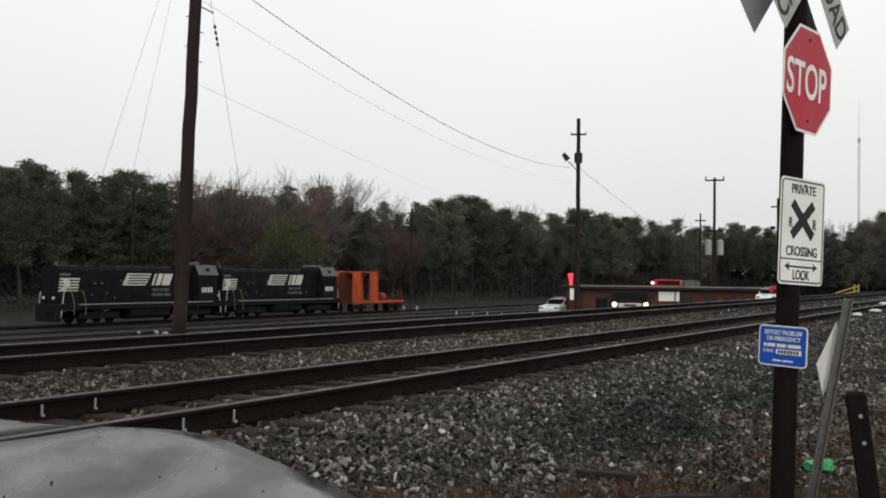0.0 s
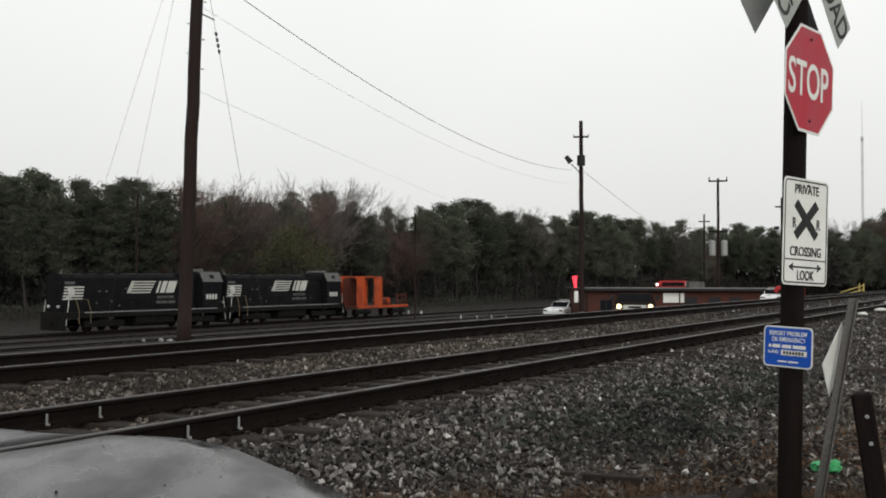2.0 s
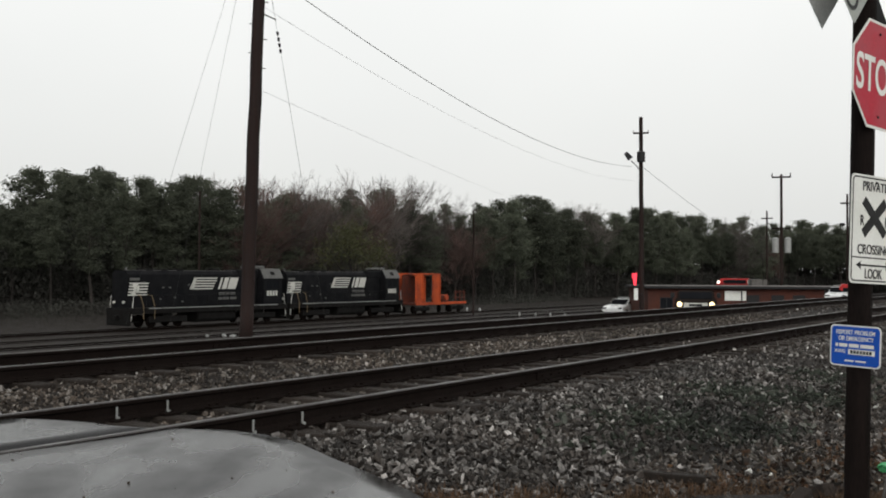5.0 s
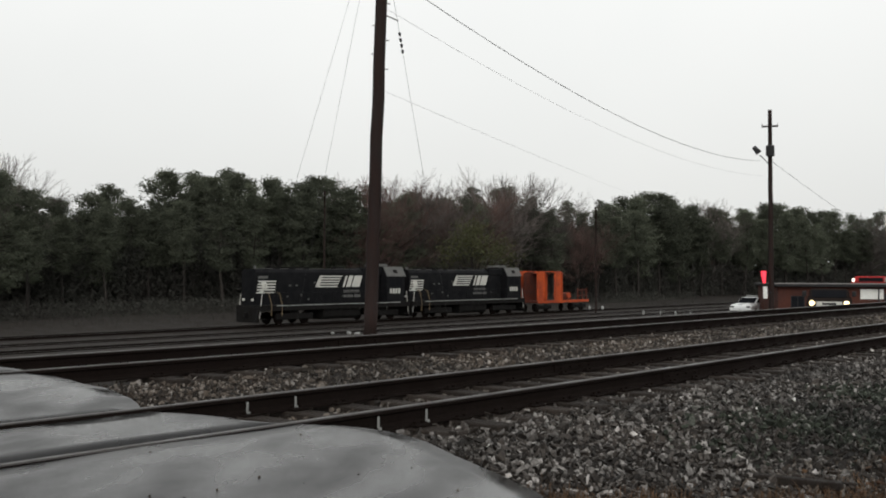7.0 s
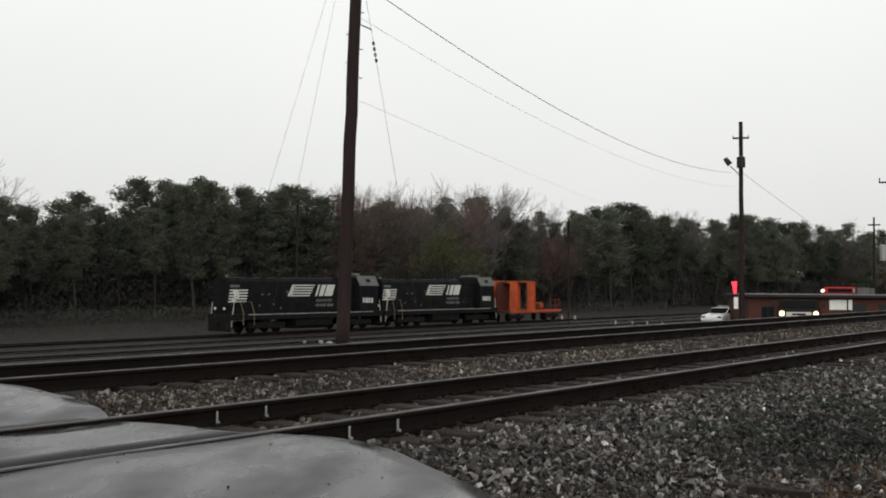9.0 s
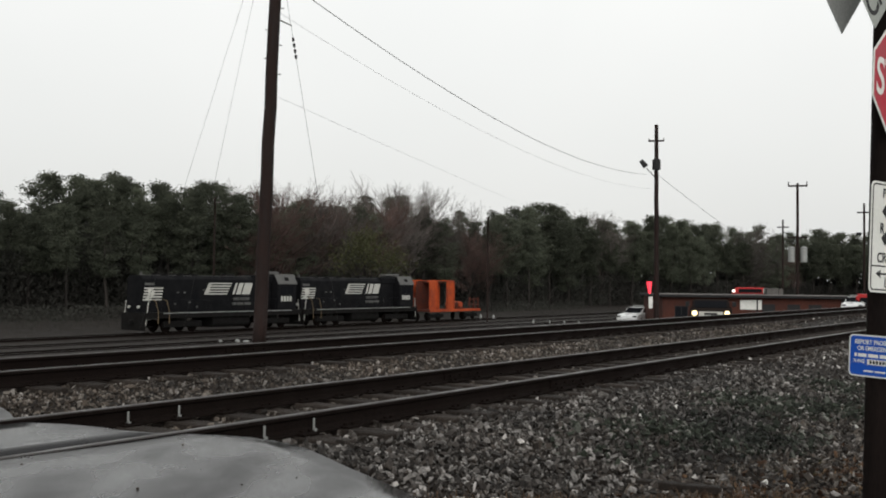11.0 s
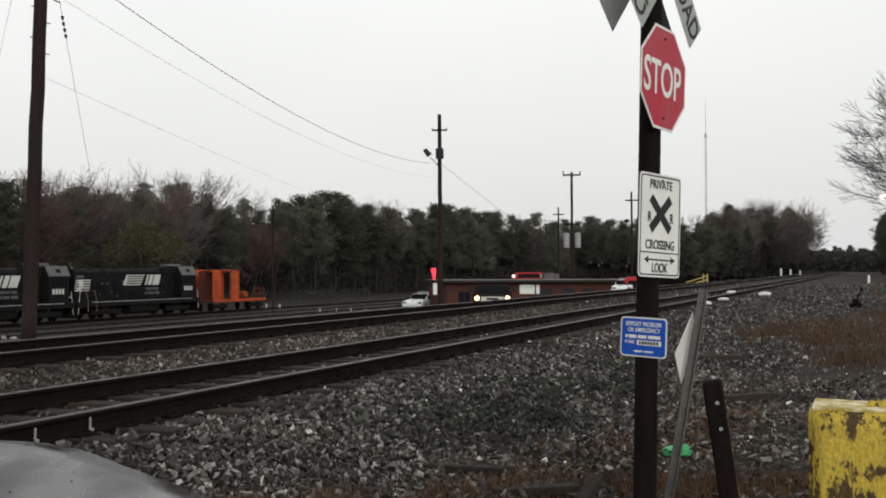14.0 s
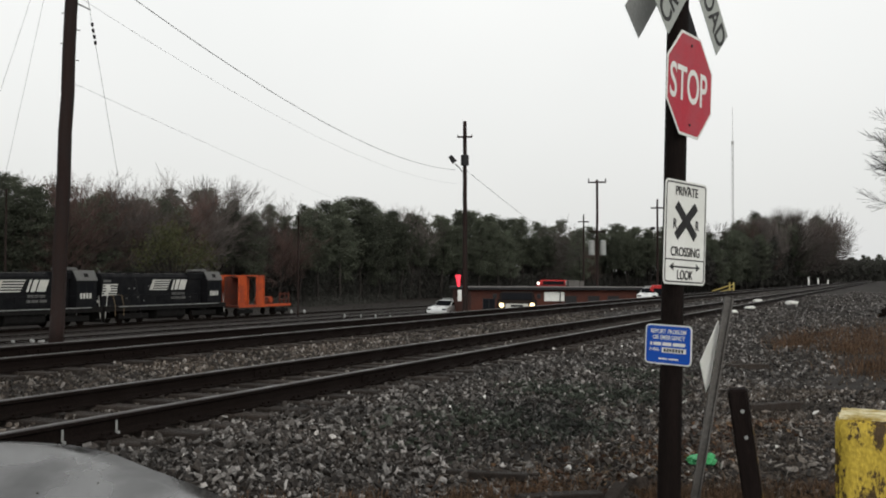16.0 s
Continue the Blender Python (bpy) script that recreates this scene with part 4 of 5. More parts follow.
def orange_wagon():
    m = TRACK @ pose(96.3, LOCO_L, YARD_RAIL)
    top = thing("maintenance_wagon", "orange maintenance flat wagon with tall end panels", "railway wagon", m)
    part("deck", box(-5.8, 4.3, -1.4, 1.4, 1.0, 1.22, 0.03), M_RUST_SHADE, top, "rusty red wagon deck")
    part("side_sill", box(-5.8, 4.3, -1.46, -1.41, 0.98, 1.26, 0.01), M_ORANGE, top)
    for x0, x1 in ((-5.8, -4.4), (-2.5, -1.05)):
        panel = part("bulkhead_panel", box(x0, x1, -1.38, -1.26, 1.22, 4.28, 0.03), M_ORANGE, top, "bright orange upright steel panel")
        for x in (x0 + 0.1, x1 - 0.1):
            part("rib", box(x - 0.07, x + 0.07, -1.46, -1.38, 1.22, 4.24, 0.01), M_ORANGE, panel)
        part("bulkhead_panel", box(x0, x1, 1.22, 1.38, 1.22, 4.28, 0.03), M_ORANGE, top)
    for x in (-3.95, -3.4, -2.85):
        part("post", box(x - 0.1, x + 0.1, -0.6, -0.4, 1.22, 4.1, 0.02), M_ORANGE, top)
    for z in (1.9, 2.9, 3.8):
        part("cross_rail", box(-4.4, -2.5, -0.5, -0.42, z, z + 0.12), M_RUST_SHADE, top)
    # Dark red here paints the shade of the recess behind the panels.
    part("inner_wall", box(-5.6, -1.2, 0.5, 0.6, 1.22, 4.2), M_RUST_SHADE, top, "inner wall with recess shade painted dark red")
    part("roof_panel", box(-4.5, -2.4, -0.9, 0.9, 4.1, 4.18, 0.01), M_RUST_SHADE, top)
    part("top_rail", box(-5.8, -1.05, -1.38, -1.28, 4.28, 4.4, 0.02), M_ORANGE, top)
    part("top_rail", box(-5.8, -1.05, 1.22, 1.38, 4.28, 4.4, 0.02), M_ORANGE, top)
    part("winch", prism([(0.2, 1.22), (1.8, 1.22), (1.5, 1.75), (1.2, 2.05), (0.7, 1.95), (0.3, 1.55)], -0.8, 0.8, "y", bevel=0.06), M_RUST_SHADE, top, "rusty red winch housing")
    part("winch_drum", tube((1.0, -0.95, 1.7), (1.0, 0.95, 1.7), 0.34, n=14), M_ORANGE, top)
    for x in (2.3, 3.2, 4.1):
        part("stake", box(x - 0.07, x + 0.07, -1.3, -1.18, 1.22, 2.5, 0.02), M_RUST_SHADE, top)
    for z in (1.65, 2.25):
        part("stake_rail", box(2.1, 4.2, -1.3, -1.2, z, z + 0.12), M_RUST_SHADE, top)
    for x in (-4.2, 2.8):
        b = part("bogie", box(x - 1.4, x + 1.4, -1.15, -0.95, 0.35, 0.75, 0.05), M_LOCO_UNDER, top)
        for dx in (-0.9, 0.9):
            for y in (-0.8, 0.7):
                part("wheel", tube((x + dx, y, 0.42), (x + dx, y + 0.1, 0.42), 0.42, n=16), M_RAIL, b)


orange_wagon()

# ---------------------------------------------------------------- office building and vehicles
def office():
    A, B = polar(8.2, 80.0), polar(17.25, 83.6)
    ang = math.degrees(math.atan2(B.y - A.y, B.x - A.x))
    w = (B - A).length
    m = Matrix.Translation((A.x, A.y, -1.95)) @ pose(0, 0, 0, 0, 0, ang)
    top = thing("office_building", "low flat-roofed red brick yard office", "building", m)
    h = elz(-0.52, 82) + 1.95
    part("wall", box(0, w, 0, 8.0, -0.4, h - 0.28), M_BRICK, top)
    part("roof", box(-0.3, w + 0.3, -0.55, 8.3, h - 0.25, h - 0.05, 0.02), M_DARK, top, "dark flat roof slab with overhang")
    part("roof_edge", box(-0.32, w + 0.32, -0.57, -0.5, h - 0.06, h + 0.02), M_ROOF, top, "pale metal roof edging")
    x = w * 0.435
    part("notice_board", box(x, x + 1.62, -0.05, 0.0, h - 1.15, h - 0.42, 0.01), M_SIGN_WHITE, top, "white board on the brick wall")
    for x0, x1 in ((0.9, 1.9), (2.6, 3.6)):
        win = part("window", box(x0, x1, -0.04, 0.0, 0.9, 1.9), M_DARK, top)
        part("pane", box(x0 + 0.06, (x0 + x1) / 2 - 0.03, -0.05, -0.04, 0.96, 1.84), M_GLASS, win)
        part("pane", box((x0 + x1) / 2 + 0.03, x1 - 0.06, -0.05, -0.04, 0.96, 1.84), M_GLASS, win)
    for x0 in (w * 0.56, w * 0.70, w * 0.82):
        part("door", box(x0, x0 + 0.95, -0.05, 0.0, 0, 2.1), M_DARK, top)
    part("downpipe", tube((w * 0.53, -0.08, 0), (w * 0.53, -0.08, h - 0.3), 0.05, n=8), M_DARK, top)
    unit = thing("rooftop_air_unit", "grey metal air unit on the flat roof", "air conditioner", Matrix.Translation(A.lerp(B, 0.665)) @ pose(0, 3.0, h - 2.0, 0, 0, ang))
    part("casing", box(-0.45, 0.45, -0.4, 0.4, 0, 0.52, 0.03), M_GALV, unit)
    part("fan_grille", tube((0, 0, 0.52), (0, 0, 0.56), 0.3, n=14), M_DARK, unit)
    part("stand", box(0.5, 0.85, -0.3, 0.3, 0, 0.5, 0.03), M_GALV, unit)


office()


def wheels(top, xs, y, r, w=0.22):
    for x in xs:
        for k in (-1, 1):
            t = part("wheel", tube((x, k * y - w / 2, r), (x, k * y + w / 2, r), r, n=20), M_TYRE, top)
            part("hub", tube((x, k * y + (w / 2 + 0.004) * k, r), (x, k * y + (w / 2 - 0.01) * k, r), r * 0.55, n=14), M_GALV, t)


def pickup(az, r, z, heading, paint, label, lit, name="pickup_truck", tall=1.0):
    """Faces its local -y... built along x, with the front at x = -2.7."""
    p = polar(az, r, z)
    top = thing(name, label, "truck", Matrix.Translation(p) @ pose(0, 0, 0, 0, 0, heading) @ Matrix.Diagonal((1, 1, tall, 1)).to_3x3().to_4x4())
    part("body", prism([(-2.7, 0.55), (-2.72, 1.02), (-2.55, 1.14), (-1.2, 1.2), (-1.2, 1.24), (2.7, 1.24), (2.7, 0.5), (-2.6, 0.45)], -0.98, 0.98, "y", bevel=0.05), paint, top)
    cab = part("cab", prism([(-1.35, 1.18), (-0.75, 1.56), (0.75, 1.6), (1.0, 1.2)], -0.86, 0.86, "y", bevel=0.06), paint, top)
    part("windscreen", prism([(-1.34, 1.22), (-0.84, 1.54), (-0.8, 1.5), (-1.3, 1.18)], -0.76, 0.76, "y"), M_GLASS, cab)
    for k in (-1, 1):
        part("side_window", prism([(-1.0, 1.28), (-0.65, 1.48), (0.6, 1.5), (0.75, 1.28)], k * 0.875 - 0.01, k * 0.875 + 0.01, "y"), M_GLASS, cab)
        part("mirror", box(-1.05, -0.9, k * 1.1 - 0.1, k * 1.1 + 0.1, 1.25, 1.5, 0.03), M_DARK, cab)
        part("headlight", tube((-2.80, k * 0.74, 0.98), (-2.70, k * 0.74, 0.98), 0.12, 0.10, 16), M_HEADLIGHT if lit else M_WHITE, top, "lit round headlight" if lit else "")
    part("grille", box(-2.78, -2.71, -0.55, 0.55, 0.80, 1.05, 0.01), M_WHITE, top, "pale chrome grille")
    part("grille_gap", box(-2.79, -2.78, -0.3, 0.3, 0.90, 1.0), M_DARK, top)
    part("bumper", box(-2.85, -2.7, -0.95, 0.95, 0.48, 0.68, 0.03), M_GALV, top)
    wheels(top, (-1.75, 1.75), 0.86, 0.39)
    return top


def facing(az):
    """Heading that turns a vehicle's front (-x) to the camera."""
    return 90 - az


pickup(10.72, 53.0, elz(-1.48, 53.0) - 0.98, facing(10.72), M_CAR_DARK, "dark pickup truck with both headlights lit", True)


def sedan(az, r, z, heading, label):
    top = thing("sedan_car", label, "car", Matrix.Translation(polar(az, r, z)) @ pose(0, 0, 0, 0, 0, heading))
    part("body", prism([(-2.35, 0.4), (-2.4, 0.72), (-2.2, 0.86), (-1.0, 0.98), (1.6, 1.0), (2.3, 0.95), (2.4, 0.6), (2.3, 0.35)], -0.9, 0.9, "y", bevel=0.06), M_CAR_WHITE, top)
    cab = part("roof", prism([(-1.15, 0.95), (-0.35, 1.42), (1.0, 1.44), (1.75, 0.97)], -0.74, 0.74, "y", bevel=0.05), M_CAR_WHITE, top)
    part("windscreen", prism([(-1.1, 1.02), (-0.42, 1.41), (-0.40, 1.38), (-1.05, 0.99)], -0.66, 0.66, "y"), M_GLASS, cab)
    part("rear_window", prism([(1.08, 1.40), (1.66, 1.02), (1.7, 1.05), (1.12, 1.43)], -0.66, 0.66, "y"), M_GLASS, cab)
    for k in (-1, 1):
        part("side_window", prism([(-0.85, 1.03), (-0.3, 1.35), (0.28, 1.36), (0.28, 1.03)], k * 0.752 - 0.008, k * 0.752 + 0.008, "y"), M_GLASS, cab)
        part("side_window", prism([(0.38, 1.03), (0.38, 1.36), (0.95, 1.35), (1.4, 1.03)], k * 0.752 - 0.008, k * 0.752 + 0.008, "y"), M_GLASS, cab)
        part("headlight", box(-2.41, -2.34, k * 0.68 - 0.17, k * 0.68 + 0.17, 0.66, 0.78, 0.02), M_GLASS, top)
    part("roof_bar", box(0.2, 0.5, -0.5, 0.5, 1.46, 1.6, 0.03), M_SIGN_BACK, cab)
    wheels(top, (-1.45, 1.45), 0.8, 0.32, 0.2)
    return top


sedan(6.85, 88.0, elz(-1.30, 88.0) - 1.44, 62, "white sedan car with a small roof bar")
sedan(17.95, 98.0, elz(-0.56, 98.0) - 1.44, 66, "white sedan car parked beside the office")


def red_truck():
    r = 118.0
    z0 = -2.0
    top = thing("red_box_truck", "red truck with white marker lamps behind the office", "truck", Matrix.Translation(polar(12.75, r, z0)) @ pose(0, 0, 0, 0, 0, -12.7))
    zt = elz(-0.13, r) - z0
    part("body", box(-1.95, 1.95, 0, 6, 0.6, zt - 0.62, 0.05), M_CAR_RED, top)
    part("cab_roof", prism([(-1.75, zt - 0.64), (-1.5, zt - 0.05), (1.5, zt - 0.05), (1.8, zt - 0.64)], -0.2, 3.0, "y", bevel=0.05), M_CAR_RED, top)
    part("windscreen", box(-1.2, 1.2, -0.24, -0.2, zt - 0.58, zt - 0.2), M_GLASS, top)
    part("marker_lamp", tube((-1.72, -0.3, zt - 0.45), (-1.72, -0.2, zt - 0.45), 0.17, n=12), M_LAMP_WHITE, top, "lit white lamp")
    part("side_panel", box(1.35, 1.95, -0.26, -0.2, zt - 0.62, zt - 0.2, 0.03), M_WHITE, top)
    wheels(top, (-1.4, 1.4), 0.5, 0.5, 0.3)


red_truck()
red_van = thing("red_van", "red van parked beyond the brick office", "van", Matrix.Translation(polar(18.75, 97.0, -2.1)) @ pose(0, 0, 0, 0, 0, -18))
zt = elz(-0.42, 97.0) + 2.1
part("body", box(-1.3, 1.3, 0, 4.5, 0.35, zt, 0.15, seg=2), M_CAR_RED, red_van)
part("windscreen", box(-1.0, 1.0, -0.03, 0.02, zt - 1.0, zt - 0.3), M_GLASS, red_van)
wheels(red_van, (-0.95, 0.95), 0.8, 0.34)

# ---------------------------------------------------------------- trees
def quads(name, centres, size, seed, mat, flat=0.5, aspect=0.35):
    """Many small leaf blades as one mesh."""
    rng = np.random.default_rng(seed)
    n = len(centres)
    c = np.asarray(centres)
    d = rng.normal(size=(n, 3))
    d[:, 2] *= flat
    d /= np.linalg.norm(d, axis=1)[:, None]
    e = np.cross(d, rng.normal(size=(n, 3)))
    e /= np.linalg.norm(e, axis=1)[:, None] + 1e-9
    s = size * rng.uniform(0.6, 1.4, (n, 1))
    v = np.stack([c - d * s, c + e * s * aspect, c + d * s, c - e * s * aspect], 1).reshape(-1, 3)
    me = bpy.data.meshes.new(name)
    me.from_pydata(v.tolist(), [], np.arange(4 * n).reshape(-1, 4).tolist())
    me.materials.append(mat)
    return me


def pine(seed, h, crown_from, spread, tufts):
    rng = random.Random(seed)
    top = thing("pine_tree", "dark green pine in the wood behind the yard", "tree", group="trees of the wood")
    bm = bmesh.new()
    pts = [Vector((rng.uniform(-0.12, 0.12) * i, rng.uniform(-0.12, 0.12) * i, h * i / 6)) for i in range(7)]
    pts[0].z = -0.6
    for i in range(6):
        tube(pts[i], pts[i + 1], 0.2 * (1 - i / 6.5), 0.2 * (1 - (i + 1) / 6.5), 6, bm)
    centres = []
    n = 84
    for i in range(n):
        f = (i + rng.random()) / n
        z = h * (crown_from + (1 - crown_from) * f)
        k = min(5, int(z / h * 6))
        root = pts[k].lerp(pts[k + 1], z / h * 6 - k)
        a = rng.uniform(0, 6.283)
        reach = spread * (math.sin(math.pi * (0.16 + 0.80 * f)) ** 0.8) * rng.uniform(0.5, 1.15) + 0.25
        tip = root + Vector((math.cos(a), math.sin(a), rng.uniform(0.0, 0.55))) * reach
        tube(root, tip, 0.05, 0.015, 3, bm, caps=False)
        for j in range(tufts):
            g = rng.uniform(0.25, 1.08)
            c = root.lerp(tip, g)
            spot = c + Vector((rng.gauss(0, 0.2), rng.gauss(0, 0.2), rng.gauss(0.05, 0.14))) * 1.2
            for _ in range(15):
                centres.append((spot.x + rng.gauss(0, 0.33), spot.y + rng.gauss(0, 0.33), spot.z + rng.gauss(0, 0.2)))
    part("trunk", bm, M_BARK, top)
    crown = new("crown", quads("crown", centres, 0.15, seed, M_PINE, 0.6, 0.42))
    crown.parent = top
    return top


def bare(seed, h, spread, levels, mat, label, name="bare_tree", first=0.3, twig=0.012):
    rng = random.Random(seed)
    top = thing(name, label, "tree", group="trees of the wood")
    trunk, twigs = bmesh.new(), bmesh.new()

    def grow(a, d, length, r, level):
        steps = 3 if level < 2 else 2
        p, q = a, d
        for i in range(steps):
            q = (q + Vector((rng.gauss(0, 0.11), rng.gauss(0, 0.11), 0.05 * (level > 0)))).normalized()
            n = p + q * length / steps
            r2 = r * (1 - 0.28 / steps * (i + 1))
            tube(p, n, max(r, twig), max(r2, twig), 6 if level == 0 else 3, trunk if level < 2 else twigs, caps=False)
            if level < levels and (level > 0 or i > 0):
                for _ in range(2 if level else 3):
                    side = q.orthogonal().normalized()
                    side.rotate(Matrix.Rotation(rng.uniform(0, 6.283), 3, q))
                    nd = (q * rng.uniform(0.7, 1.1) + side * spread * rng.uniform(0.5, 1.0)).normalized()
                    grow(p.lerp(n, rng.uniform(0.3, 1.0)), nd, length * rng.uniform(0.5, 0.72), r2 * 0.55, level + 1)
            p, r = n, r2
        if level < levels:
            for _ in range(2):
                nd = (q + Vector((rng.gauss(0, 0.35), rng.gauss(0, 0.35), 0.15))).normalized()
                grow(p, nd, length * rng.uniform(0.5, 0.7), r * 0.7, level + 1)

    grow(Vector((0, 0, -0.4)), Vector((0, 0, 1)), h * 0.47, h * 0.014, 0)
    part("trunk", trunk, M_BARK, top)
    part("crown", twigs, mat, top)
    return top


PINES = [pine(11, 15.5, 0.28, 2.5, 8), pine(12, 16.5, 0.40, 2.4, 7), pine(13, 14.5, 0.20, 2.9, 8), pine(14, 15.0, 0.42, 2.8, 8), pine(15, 17, 0.28, 2.2, 7), pine(16, 16, 0.5, 2.9, 8)]
BARES = [bare(21, 16, 0.75, 4, M_TWIG, "grey leafless tree at the wood's edge"), bare(22, 15, 0.9, 4, M_TWIG, "grey leafless tree at the wood's edge"), bare(23, 14, 0.8, 4, M_TWIG_RED, "leafless tree with reddish budding twigs")]
for k, proto in enumerate(PINES + BARES):
    proto.matrix_basis = Matrix.Translation(polar(-40 - 2 * k, 120, ground_z(0, 100)))

WOOD_AZ = (-60, -34, -23, -12, 0, 10, 17, 24)
WOOD_R = (100, 108, 122, 138, 168, 228, 285, 330)
# height of the skyline above the eye's level, in degrees
SKY_AZ = (-44, -32.6, -29.9, -28.5, -26.6, -24.8, -21, -19.4, -18, -14, -11, -8.8, -7.2, -4.7, -3.5, -2.4, -0.4, 0.9, 2.5, 3.9, 7, 10.3, 13.4, 16.5, 21.3, 23.6, 25.3, 26.4, 27.3)
SKY_EL = (5.0, 4.5, 3.6, 4.4, 3.8, 5.3, 5.35, 5.5, 5.0, 4.6, 4.2, 4.3, 4.5, 4.25, 4.2, 3.5, 3.75, 4.2, 4.1, 3.35, 3.35, 3.1, 2.75, 2.57, 2.35, 3.1, 3.7, 3.6, 3.0)


def wood_r(az):
    return float(np.interp(az, WOOD_AZ, WOOD_R))


def sky_el(az):
    return float(np.interp(az, SKY_AZ, SKY_EL))


def height_of(proto):
    return max(v.co.z for c in proto.children for v in c.data.vertices)


PROTO_H = {proto.name: height_of(proto) for proto in PINES + BARES}


def stand(proto, az, r, rng, el=None, scale=1.0):
    """A tree at that place; el is how high its top reaches over the eye's level."""
    p = polar(az, r)
    s, l = to_sl(p)
    g = ground_z(s, l)
    if el is not None:
        scale = (elz(el, r) - g) / PROTO_H[proto.name]
    ob = copy_thing(proto, pose(p.x, p.y, g, rng.uniform(-2, 2), rng.uniform(-2, 2), rng.uniform(0, 360)))
    wide = scale * rng.uniform(0.9, 1.2)
    ob.scale = (wide, wide * rng.uniform(0.9, 1.1), scale)
    return ob


def wood():
    rng = random.Random(31)
    for dr, low, high, gap in ((0, 0.74, 1.04, 3.6), (6, 0.90, 1.14, 4.2), (13, 0.98, 1.19, 4.8)):
        az = -44.0
        while az < 24:
            r = wood_r(az) + dr + rng.uniform(-2.5, 2.5)
            proto = rng.choice(PINES)
            if rng.random() < (0.22 if -16 < az < -4 else 0.05):
                proto = rng.choice(BARES)
            stand(proto, az, r, rng, sky_el(az) * rng.uniform(low, high))
            az += math.degrees(gap * rng.uniform(0.75, 1.25) / r)
    # single taller leafless trees
    for az, dr, k, el in ((-14.6, 0, 2, 5.7), (-13.5, 0, 1, 6.0), (-12.7, 3, 2, 5.5), (-9.9, 0, 0, 5.0), (-9.1, 2, 1, 4.8), (-7.3, 3, 2, 4.8), (-6.15, 2, 1, 5.95), (-5.9, 4, 0, 5.7), (-6.6, 4, 0, 5.4), (4.7, 6, 0, 4.15), (11.7, 8, 1, 3.45), (21.4, 4, 0, 3.2), (-33.2, 8, 0, 6.3), (-34.6, 6, 1, 6.4)):
        stand(BARES[k], az, wood_r(az) + dr, rng, el)
    for az, rr, k, el in ((-33.3, 97, 2, 5.2), (-35, 95, 0, 6.0), (-31.7, 100, 3, 4.4)):
        stand(PINES[k], az, rr, rng, el)
    # the clump beside the line, far along, leafless at its top
    for i in range(64):
        az = 21.2 + 6.1 * (i + rng.random()) / 64
        r = float(np.interp(az, (21.2, 27.3), (235, 290))) + rng.uniform(0, 34)
        leafless = az > 23.5 and rng.random() < 0.55
        stand(rng.choice(BARES if leafless else PINES), az, r, rng, sky_el(az) * (rng.uniform(0.9, 1.1) if leafless else rng.uniform(0.62, 0.97)))
    for i in range(34):
        az = 26.5 + i * 0.32 + rng.uniform(-0.2, 0.2)
        stand(rng.choice(PINES), az, 560 + rng.uniform(0, 80), rng, rng.uniform(0.95, 1.4))
    for i in range(14):
        p = tp(225 + i * 9 + rng.uniform(-3, 3), rng.uniform(-9, -4.0))
        stand(rng.choice(PINES), math.degrees(math.atan2(p.x, p.y)), p.length, rng, None, 0.9 * rng.uniform(0.8, 1.1))
    for i in range(26):
        s = 120 + i * 9 + rng.uniform(-3, 3)
        p = tp(s, rng.uniform(-16, -6.0) - (s < 160) * 1.0)
        stand(rng.choice(PINES), math.degrees(math.atan2(p.x, p.y)), p.length, rng, None, 0.72 * rng.uniform(0.7, 1.1) * (1 + (s - 120) / 500))


wood()
big = bare(27, 10.5, 0.8, 5, M_BARK, "large leafless tree beside the line", twig=0.007)
big.matrix_basis = Matrix.Translation(polar(34.6, 44.0, 0.1)) @ pose(0, 0, 0, 0, 0, 70)
olive = thing("olive_tree", "low spreading tree with olive spring leaves", "tree", Matrix.Translation(polar(-8.0, 124, -1.6)))
rng = random.Random(41)
bm = bmesh.new()
cs = []
for i in range(26):
    a, f = rng.uniform(0, 6.283), rng.random()
    tip = Vector((math.cos(a) * 5.2 * math.sqrt(f), math.sin(a) * 5.2 * math.sqrt(f), 4.2 + 4.8 * (1 - f) * rng.uniform(0.5, 1)))
    tube((0, 0, 1.5), tip, 0.07, 0.02, 4, bm, caps=False)
    for _ in range(110):
        cs.append((tip.x + rng.gauss(0, 0.9), tip.y + rng.gauss(0, 0.9), tip.z + rng.gauss(-0.3, 0.8)))
tube((0, 0, -0.5), (0, 0, 1.6), 0.2, 0.16, 6, bm)
part("trunk", bm, M_BARK, olive)
part_ob = new("crown", quads("crown", cs, 0.16, 3, M_LEAF, 0.8, 0.45))
part_ob.parent = olive


